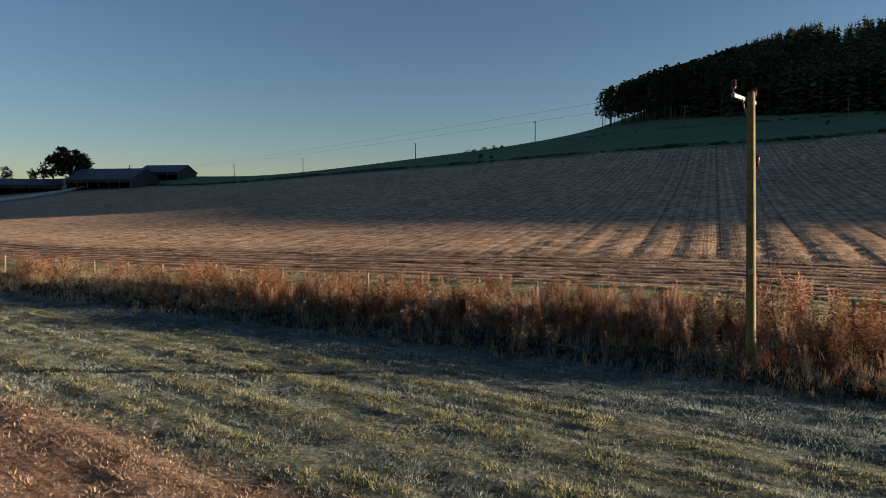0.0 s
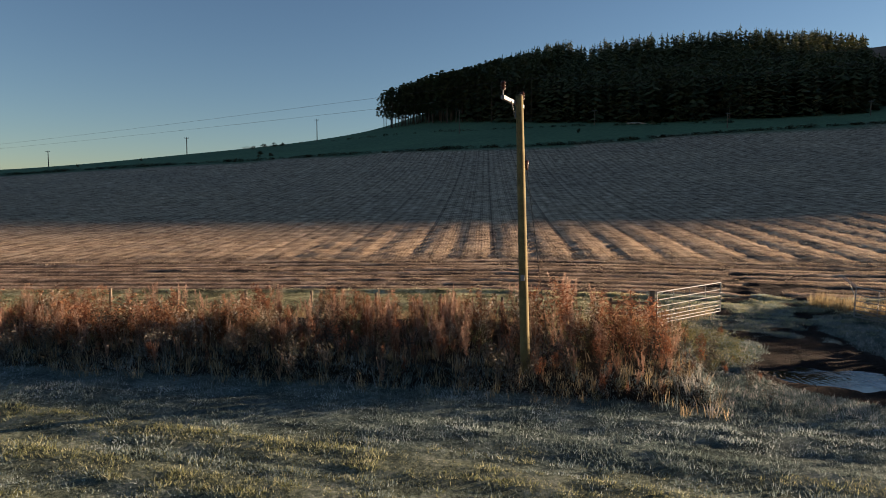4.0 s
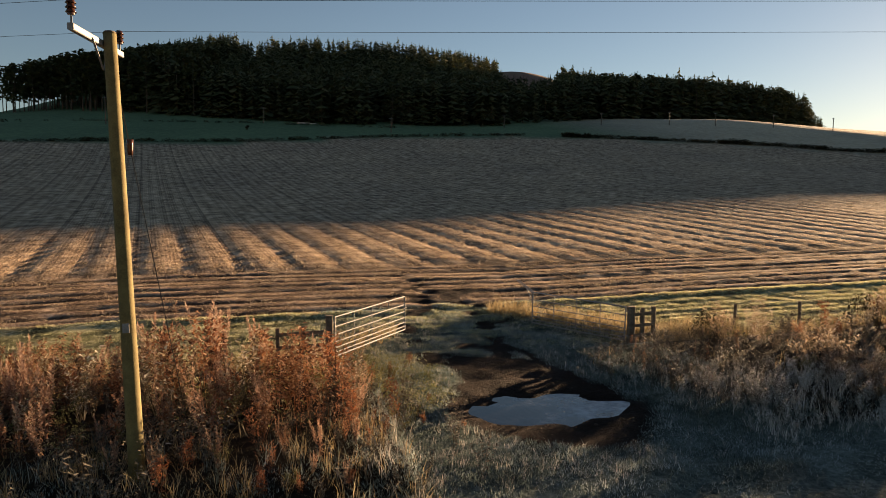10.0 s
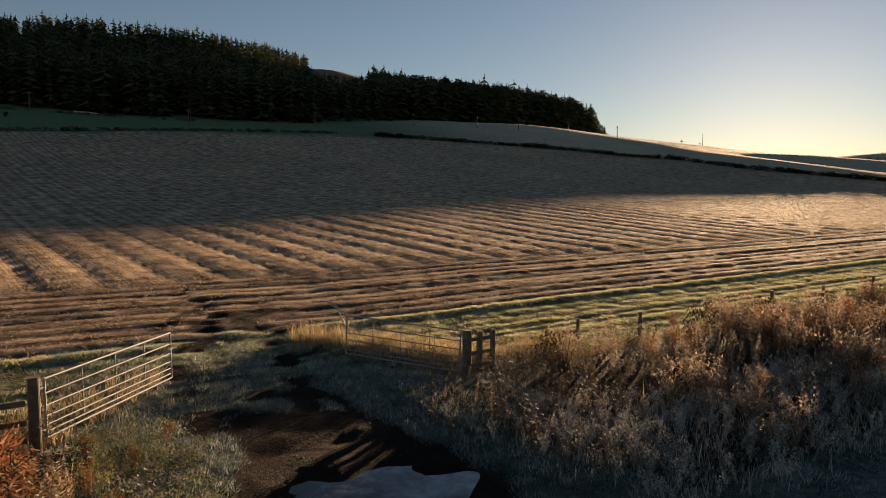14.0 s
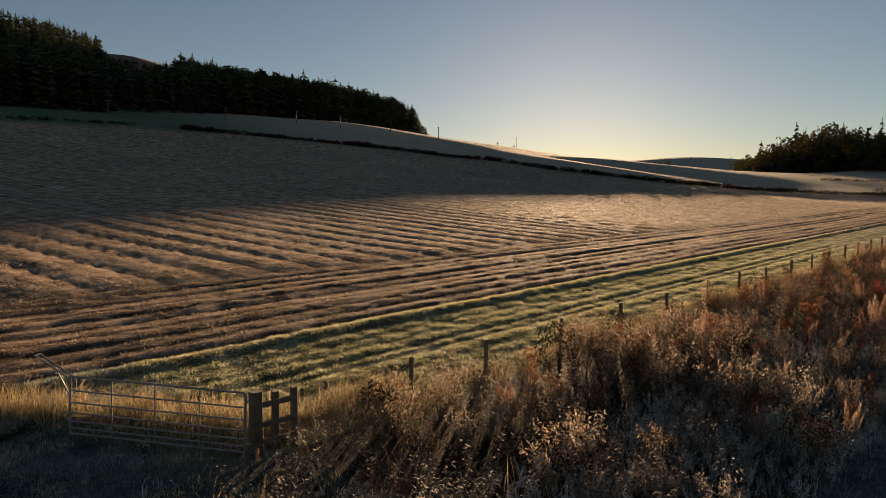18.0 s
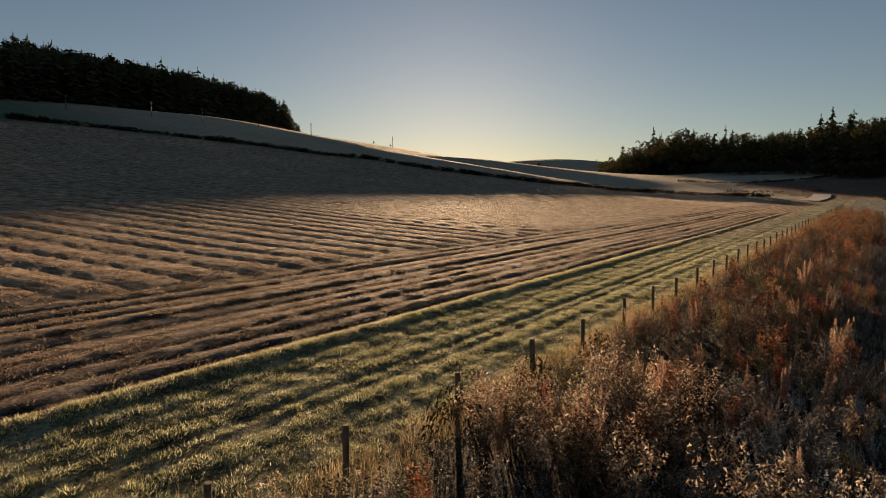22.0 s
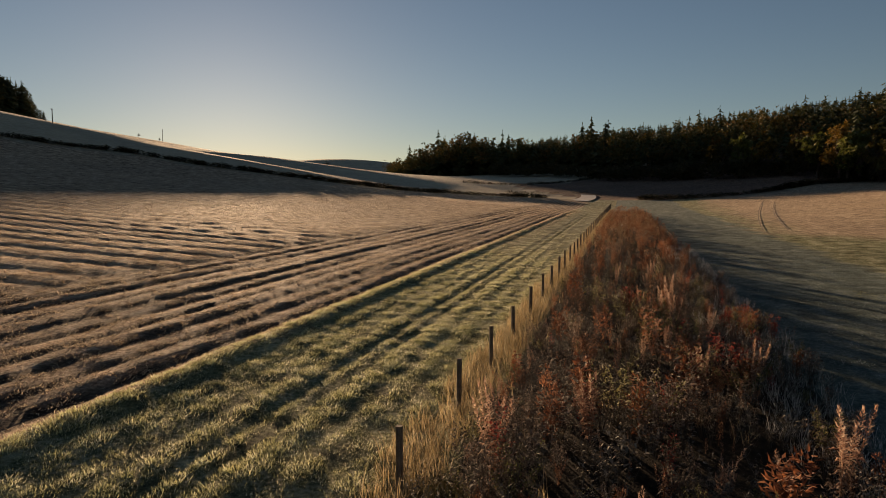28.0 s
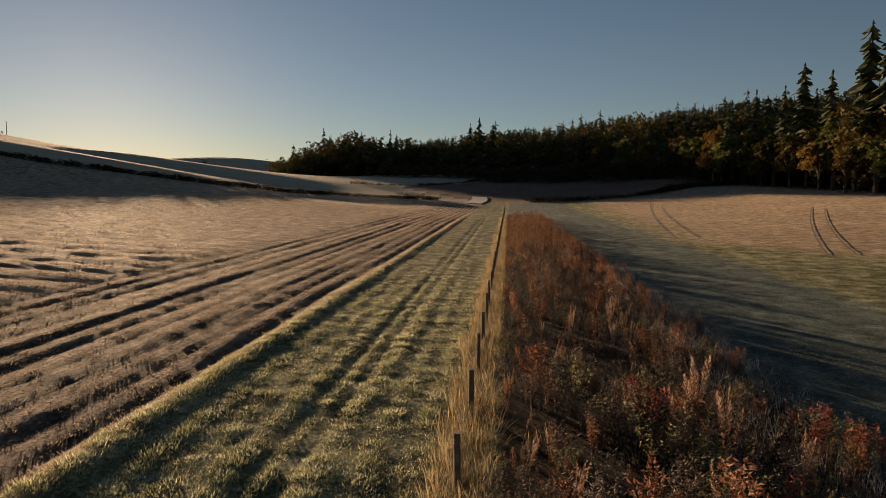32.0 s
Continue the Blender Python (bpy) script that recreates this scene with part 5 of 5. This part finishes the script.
for bx, by, bt in ((-20.5, 145, 2.2), (-96.4, 119.5, 2.4), (-94, 120.5, 1.8), (-110.5, 139.5, 1.9), (-108, 141.5, 2.1), (-106, 143.2, 2.0), (-104, 144.6, 1.7), (-140, 130, 1.5), (-160, 128, 1.5)):
    lone_bush(bx, by, bt, "dark rounded bush on the field's upper edge")
for px_, py_, pt in ((2.3, -0.9, 1.0), (8.3, -1.0, 1.25), (11.6, -0.9, 1.1), (15.0, -1.1, 1.0)):
    ob = new("bush", np_mesh("bush", *bushel(int(px_ * 10), 420, 1.0, 0.05), M_HEDGE))
    ob.matrix_basis = pose(px_, py_, gz(px_, py_) - 0.02, 0, 0, px_ * 50) @ Matrix.Diagonal((1.15 * pt, 1.0 * pt, 1.9 * pt, 1))
    tagged(ob, "dark leafy gorse bush against the fence", "bush", "bushes along the fence")


def polar(az, d):
    a = radians(az)
    return -10.6 + d * math.sin(a), -25.2 + d * math.cos(a)


def barn(az, d, length, width, eave, ridge, turn, label, bays=6):
    """A farm shed: posts and boarded walls, a doorway left open in the front, two roof slopes with thickness."""
    x, y = polar(az, d)
    ob = new("barn")
    L, W = length / 2, width / 2
    bm = bmesh.new()
    for a, b in (((-L, W), (L, W)), ((-L, -W), (-L, W)), ((L, -W), (L, W))):
        beam(bm, (*a, eave * 0.5 - 0.3), (*b, eave * 0.5 - 0.3), 0.12, eave + 0.6)
    beam(bm, (-L, -W, eave * 0.78), (L, -W, eave * 0.78), 0.12, eave * 0.44)
    part("wall", bm, M_CLAD, ob)
    for s in (-1, 1):
        bm = bmesh.new()
        v = [bm.verts.new(p) for p in ((s * (L - 0.05), -W, eave), (s * (L - 0.05), W, eave), (s * (L - 0.05), 0, ridge - 0.1))]
        w = [bm.verts.new((p.co.x + s * 0.1, p.co.y, p.co.z)) for p in v]
        bm.faces.new(v), bm.faces.new(w[::-1])
        for k in range(3):
            bm.faces.new((v[k], v[(k + 1) % 3], w[(k + 1) % 3], w[k]))
        part("gable", bm, M_CLAD, ob)
        bm = bmesh.new()
        q = [(-L - 0.5, s * (W + 0.6), eave - 0.25), (L + 0.5, s * (W + 0.6), eave - 0.25), (L + 0.5, 0, ridge), (-L - 0.5, 0, ridge)]
        lo, hi = [bm.verts.new(p) for p in q], [bm.verts.new((p[0], p[1], p[2] + 0.12)) for p in q]
        bm.faces.new(lo), bm.faces.new(hi[::-1])
        for k in range(4):
            bm.faces.new((lo[k], lo[(k + 1) % 4], hi[(k + 1) % 4], hi[k]))
        part("roof", bm, M_ROOF, ob, "dark blue-grey sheet roof slope")
    for k in range(bays + 1):
        px = -L + length * k / bays
        part("post", beam(bmesh.new(), (px, -W - 0.1, -0.6), (px, -W - 0.1, eave), 0.25, 0.25), M_POST, ob)
    ob.matrix_basis = pose(x, y, float(height(x, y)), 0, 0, turn)
    return tagged(ob, label, "barn", "farm sheds")


barn(-67.4, 300, 30, 13, 3.4, 5.6, 62, "long dark open-sided farm shed")
barn(-60.9, 282, 27, 18, 3.0, 7.2, 24, "dark blue-roofed farm shed with open bays")
barn(-57.0, 300, 18, 15, 2.8, 5.8, 26, "smaller dark-roofed farm shed at the field's end", 4)

x, y = polar(-63.9, 298)
tree_thing("tree", broadleaf(501, 260, 12, 0.2, spread=1.6), limbs_template(502, 12), (x, y, float(height(x, y))), 40, 18, M_HEDGE,
           "large dark spreading tree beside the farm sheds", "tree", "")
for az, d, t in ((-67.9, 350, 10), (-66.3, 345, 9), (-65.6, 345, 9), (-69.0, 345, 10)):
    x, y = polar(az, d)
    tree_thing("tree", broadleaf(int(-az * 10), 60, 10), limbs_template(int(-az * 9), 8), (x, y, float(height(x, y))), az, t, M_HEDGE,
               "dark leafy tree behind the farm sheds", "tree", "farm trees")


def bale_mesh():
    bm = bmesh.new()
    rings = [(-0.62, 0.48), (-0.6, 0.60), (-0.4, 0.63), (0.4, 0.63), (0.6, 0.60), (0.62, 0.48)]
    loops = [[bm.verts.new((x, r * math.cos(6.28319 * k / 18), r * math.sin(6.28319 * k / 18))) for k in range(18)] for x, r in rings]
    for a, b in zip(loops, loops[1:]):
        for k in range(18):
            bm.faces.new((a[k], a[(k + 1) % 18], b[(k + 1) % 18], b[k]))
    bm.faces.new(loops[0][::-1]), bm.faces.new(loops[-1])
    return bm


first = tagged(part("wrapped_bale", bale_mesh(), M_BALE, smooth=True), "pale plastic-wrapped round bale in a long row", "bale", "row of wrapped bales")
ax, ay = polar(-69.0, 236)
bx, by = polar(-62.2, 300)
count, run = 58, math.hypot(bx - ax, by - ay)
for k in range(count):
    f = k / (count - 1)
    x, y = ax + (bx - ax) * f, ay + (by - ay) * f
    m = pose(x, y, float(height(x, y)) + 0.6, 0, 0, math.degrees(math.atan2(by - ay, bx - ax)) + (k * 37 % 7 - 3))
    if k == 0:
        first.matrix_basis = m
    else:
        copy_thing(first, m)

# tall trees standing out of the valley wood
TALL = [conifer(s + 300, 17, 9, 0.10, 0.17) for s in range(4)]
for k, (az, d, t) in enumerate(((113.06, 222, 36), (111.8, 226, 29.5), (114.9, 215, 32.5), (113.9, 224, 28), (117.3, 195, 42), (118.3, 190, 37), (116.7, 200, 30), (109.8, 240, 29.5),
                                 (110.6, 240, 28), (107.8, 245, 25.5), (87.4, 385, 31), (86.6, 388, 28), (88.6, 390, 27), (76.0, 430, 22))):
    x, y = 16.6 + d * math.sin(radians(az)), -0.9 + d * math.cos(radians(az))
    tree_thing("spruce", TALL[k % 4], STEM, (x, y, float(height(x, y)) - 0.3), k * 50, t, M_NEEDLE, "tall ragged spruce standing above the valley wood", "tree", "tall spruces")
M_GOLD = by_plant("golden_leaves", [(0.1, (0.03, 0.026, 0.008)), (0.45, (0.12, 0.082, 0.018)), (0.75, (0.24, 0.14, 0.03)), (0.95, (0.30, 0.20, 0.07))], 0.25, 0.5)
M_LIME = by_plant("yellowing_green_leaves", [(0.1, (0.022, 0.03, 0.008)), (0.45, (0.07, 0.085, 0.02)), (0.75, (0.14, 0.15, 0.035)), (0.95, (0.22, 0.21, 0.07))], 0.25, 0.5)
ROUND_CROWNS = [broadleaf(600 + k, 110, 11, 0.06) for k in range(5)]
ROUND_LIMBS = [limbs_template(610 + k, 9) for k in range(5)]
for k, (az, d, t) in enumerate(((115.2, 192, 20), (116.6, 184, 22), (117.9, 176, 22), (119.5, 174, 24), (113.4, 202, 18), (111.2, 212, 18), (109.6, 220, 18), (108.2, 226, 18), (106.8, 232, 18),
                                 (105.3, 240, 17), (103.6, 252, 17), (112.3, 205, 15), (114.3, 194, 15), (110.3, 214, 14), (118.7, 166, 14), (116.0, 176, 14), (107.4, 226, 13), (101.8, 262, 16), (99.8, 272, 16), (97.6, 280, 15))):
    x, y = 16.6 + d * math.sin(radians(az)), -0.9 + d * math.cos(radians(az))
    leaves, tint = ((M_LIME, "yellow-green"), (M_GOLD, "golden"), (M_AUTUMN, "russet and olive"))[(k * 7 + k // 3) % 3]
    tree_thing("tree", ROUND_CROWNS[k % 5], ROUND_LIMBS[k % 5], (x, y, float(height(x, y)) - 0.8), k * 70, t, leaves, tint + " broadleaf tree at the edge of the valley wood", "tree", "autumn trees")

# lone trees on the far skyline
for k, (az, d, t) in enumerate(((63.0, 690, 10), (63.5, 700, 8), (64.3, 700, 11), (65.0, 690, 7), (49.5, 330, 2.2), (51.0, 340, 1.8))):
    x, y = 5.0 + d * math.sin(radians(az)), -4.0 + d * math.cos(radians(az))
    tree_thing("tree", broadleaf(700 + k, 40, 9), limbs_template(710 + k, 7), (x, y, float(height(x, y)) - 0.2), k * 60, t, M_HEDGE, "small dark tree on the far skyline", "tree", "skyline trees")


def ribbon(name, pts, width, material, label, category, lift=0.02, kind="structure"):
    """A flat strip that follows the ground."""
    bm, rows = bmesh.new(), []
    for i, (x, y) in enumerate(pts):
        x2, y2 = pts[min(i + 1, len(pts) - 1)]
        x1, y1 = pts[max(i - 1, 0)]
        d = math.hypot(x2 - x1, y2 - y1)
        nx, ny = -(y2 - y1) / d * width / 2, (x2 - x1) / d * width / 2
        rows.append([bm.verts.new((x + s * nx, y + s * ny, float(height(x + s * nx, y + s * ny)) + lift)) for s in (-1, 0, 1)])
    for a, b in zip(rows, rows[1:]):
        for k in (0, 1):
            bm.faces.new((a[k], b[k], b[k + 1], a[k + 1]))
    return tagged(part(name, bm, material, smooth=True), label, category, kind=kind)


M_LANE = plain("pale_lane_gravel", (0.34, 0.32, 0.30), (0.52, 0.50, 0.47), 0.9, 0.5, 6)
M_TRACK = plain("wheel_track_soil", (0.10, 0.075, 0.05), (0.20, 0.145, 0.10), 0.95, 0.8, 6)
ribbon("lane", [(198 + 3 * k, 9.5 - 0.3 * k + 0.02 * k * k) for k in range(16)], 5.0, M_LANE, "pale frosty farm lane beyond the hedge", "lane", 0.12)


def wheel_tracks(cx, cy, r, a0, a1, gap, label):
    for off in (0, gap):
        pts = [(cx + (r + off) * math.cos(radians(a0 + (a1 - a0) * k / 24)), cy + (r + off) * math.sin(radians(a0 + (a1 - a0) * k / 24))) for k in range(25)]
        ribbon("wheel_track", pts, 0.24, M_TRACK, label, "wheel track", 0.05)


def drawn_track(a, b, bow, width=0.15):
    """A wheel track from a to b, bowed sideways at its middle."""
    pts = []
    for k in range(41):
        f = k / 40
        pts.append((a[0] + (b[0] - a[0]) * f, a[1] + (b[1] - a[1]) * f + bow * 4 * f * (1 - f) + 0.04 * math.sin(k * 1.1)))
    ribbon("wheel_track", pts, width, M_TRACK, "dark wheel track pressed into the pale stubble", "wheel track", 0.05)


drawn_track((182, -36), (82, -17.2), 0.8)
drawn_track((170, -36.0), (82, -19.6), 0.8)
drawn_track((123, -48), (67, -24.4), 0.6)
drawn_track((117, -47.2), (67, -26.4), 0.6)
drawn_track((190, -21.8), (70, -16.6), 0.5, 0.16)
wheel_tracks(40, 40, 4.5, 130, 290, 1.9, "dark curved wheel track pressed into the stubble")
wheel_tracks(-62, 52, 6, 20, 200, 1.9, "dark curved wheel track pressed into the stubble")


# single plants of the verge, each standing on its own root
def flame(seed, leaves=250, girth=0.2):
    """A dead leafy dock one metre tall: a spindle of upturned leaves round a few upright stems."""
    r, sh = random.Random(seed), Shape()
    n = 4
    for k in range(n):
        a, d = 6.283 * k / n + r.uniform(-0.5, 0.5), girth * r.uniform(0.25, 0.6)
        stem_lines(sh, (0, 0, -0.05), (math.cos(a) * d, math.sin(a) * d, r.uniform(0.75, 1.0)), 0.007)
    heads = [(r.uniform(0, 6.283), girth * r.uniform(0.2, 0.75), r.uniform(0.5, 1.0)) for _ in range(7)]
    for k in range(leaves):
        ha, hd, hz = heads[k % 7]
        z = max(0.12, hz - abs(r.gauss(0, 0.22)))
        w = girth * 0.42 * (1.15 - z / (hz + 0.1)) + 0.015
        a, d = r.uniform(0, 6.283), w * r.uniform(0.2, 1.1)
        p = (math.cos(ha) * hd * z / hz + math.cos(a) * d, math.sin(ha) * hd * z / hz + math.sin(a) * d, z)
        leaf(sh, p, a, r.uniform(0.035, 0.075), r.uniform(0.016, 0.034), -r.uniform(-0.02, 0.06))
    return sh.done(), 2 * n


def plume_clump(seed, spires=6):
    """Willowherbs from one root: each a thin stem with narrow leaves below and a feathery seed spike above."""
    r, out = random.Random(seed), []
    for _ in range(spires):
        sh = Shape()
        a, h, lean = r.uniform(0, 6.283), r.uniform(0.68, 1.0), r.uniform(0.04, 0.26)
        top = (math.cos(a) * lean, math.sin(a) * lean, h)
        stem_lines(sh, (0, 0, -0.05), top, 0.005)
        at = lambda f: (top[0] * f, top[1] * f, -0.05 + (h + 0.05) * f)
        for k in range(16):
            leaf(sh, at(r.uniform(0.15, 0.6)), k * 2.4, r.uniform(0.05, 0.09), r.uniform(0.008, 0.014), r.uniform(0.0, 0.05))
        start = r.uniform(0.45, 0.58)
        for k in range(64):
            f = start + (1.02 - start) * k / 64
            p, b = at(f), k * 2.4 + r.uniform(-0.5, 0.5)
            w = 0.034 * math.sin(math.pi * min(1.0, 0.12 + 0.88 * (f - start) / (1.02 - start))) + 0.006
            sliver(sh, (p[0] + math.cos(b) * w * 0.4, p[1] + math.sin(b) * w * 0.4, p[2]), b, w * r.uniform(0.7, 1.4), 0.016, -r.uniform(0.015, 0.05))
        out.append(sh.done())
    return out


def vase_bush(seed, shoots=13, each=30, spread=0.4, size=1.0):
    """A bushy weed one metre tall: arching shoots from one root with leaves and seed knots on their outer halves."""
    r, sh = random.Random(seed), Shape()
    lines = []
    for j in range(shoots):
        a, out, tall = 6.283 * j / shoots + r.uniform(-0.4, 0.4), spread * r.uniform(0.25, 1.0), r.uniform(0.6, 1.05)
        end = (math.cos(a) * out, math.sin(a) * out, tall)
        stem_lines(sh, (0, 0, -0.05), end, 0.006)
        lines.append((a, out, tall))
    for a, out, tall in lines:
        for k in range(each):
            f = 0.35 + 0.68 * r.random() ** 0.75
            b, d = r.uniform(0, 6.283), r.uniform(0.01, 0.10) * (1.35 - f)
            p = (math.cos(a) * out * f + math.cos(b) * d, math.sin(a) * out * f + math.sin(b) * d, tall * f + r.uniform(-0.02, 0.05))
            leaf(sh, p, b, size * r.uniform(0.03, 0.07), size * r.uniform(0.016, 0.036), r.uniform(-0.05, 0.04))
    return sh.done(), 2 * shoots


def spaced(x0, x1, count, apart, seed, y0=-9.6, y1=-0.7):
    """Spots in the verge no closer together than given, in a random order."""
    r, out = random.Random(seed), []
    tries = 0
    while len(out) < count and tries < count * 60:
        tries += 1
        x, y = r.uniform(x0, x1), r.uniform(y0, y1)
        if not in_verge(np.array([x]), np.array([y]), False)[0] or lumps(x + 90, y + 40, 1.5) < 0.40:
            continue
        if all((x - q[0]) ** 2 + (y - q[1]) ** 2 > apart * apart for q in out):
            out.append((x, y))
    return out


def stand(name, make, material, spots, lo, hi, label, seed, stem=M_BARK):
    """Single plants, each an Empty at its root with stems and leaves."""
    kinds, r = [], random.Random(seed)
    for s in range(6):
        made = make(seed + s)
        if isinstance(made, list):
            kinds.append([("seed_spike", np_mesh("seed_spike", v, f, material)) for v, f in made])
        else:
            (v, f), n = made
            kinds.append([("stem", np_mesh("stem", v, f[:n], stem)), ("foliage", np_mesh("foliage", v, f[n:], material))])
    for k, (x, y) in enumerate(spots):
        ob = new(name)
        for part_name, me in kinds[k % 6]:
            new(part_name, me).parent = ob
        group = float(sstep(0.36, 0.66, 0.65 * lumps(x + 23, y + 51, 1.9) + 0.35 * r.random()))
        tall = (lo + (hi - lo) * group) * r.uniform(0.85, 1.12) * (0.35 + 0.65 * float(rise(np.array([[x, y, 0.0]]))[0]))
        wide = tall * r.uniform(0.85, 1.25)
        ob.matrix_basis = pose(x, y, gz(x, y) - 0.03, r.gauss(0, 5), r.gauss(0, 5), r.uniform(0, 360)) @ Matrix.Diagonal((wide, wide, tall, 1))
        tagged(ob, label, "weed", name.replace("_", " ") + " plants in the verge")


M_RED = by_plant("crimson_leaves", [(0.1, (0.10, 0.02, 0.018)), (0.5, (0.32, 0.06, 0.045)), (0.9, (0.46, 0.20, 0.13))], 0.45, 0.4)
bushy = lambda s: vase_bush(s, 13, 40, 0.4, 0.8)
low_bushy = lambda s: vase_bush(s, 11, 44, 0.5, 0.85)
stand("frosted_weed", bushy, M_TAN, spaced(0.8, 13, 90, 0.45, 11), 0.5, 1.45, "bushy tan weed rimmed with frost, standing in the verge", 900)
stand("olive_weed", low_bushy, M_OLIVE, spaced(1.0, 40, 95, 0.65, 12), 0.45, 1.1, "low olive-green bushy weed among the dead ones", 910)
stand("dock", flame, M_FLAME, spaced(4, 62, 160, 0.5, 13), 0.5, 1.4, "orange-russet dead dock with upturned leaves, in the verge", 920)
stand("willowherb", plume_clump, M_PINK, spaced(5, 40, 46, 0.6, 14), 0.7, 1.4, "willowherb clump with pinkish feathery seed spikes", 930)
stand("red_dock", lambda s: flame(s, 170, 0.17), M_RED, spaced(6, 40, 50, 0.7, 15), 0.45, 1.2, "crimson-leaved dock among brown weeds", 940)
stand("brown_weed", bushy, M_BROWN, spaced(2, 62, 270, 0.45, 16), 0.45, 1.15, "bushy dull brown weed edged with frost, deep in the verge", 950)
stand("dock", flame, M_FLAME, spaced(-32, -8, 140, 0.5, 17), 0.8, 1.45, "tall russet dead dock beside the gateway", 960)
stand("willowherb", plume_clump, M_PINK, spaced(-32, -8.5, 90, 0.55, 18), 1.0, 1.6, "willowherb clump with pale seed spikes, beside the pole", 970)
stand("olive_weed", low_bushy, M_OLIVE, spaced(-20, -7.5, 26, 0.7, 19, -9.4, -4.0), 0.6, 1.0, "yellowing olive weed at the foot of the russet docks", 980)
r = random.Random(77)
bank = [(r.uniform(-9.0, -7.1), r.uniform(-6.6, -1.2)) for _ in range(30)]
stand("olive_weed", low_bushy, M_OLIVE, bank[:18], 0.5, 0.8, "yellow-green weed on the bank beside the puddle", 990)
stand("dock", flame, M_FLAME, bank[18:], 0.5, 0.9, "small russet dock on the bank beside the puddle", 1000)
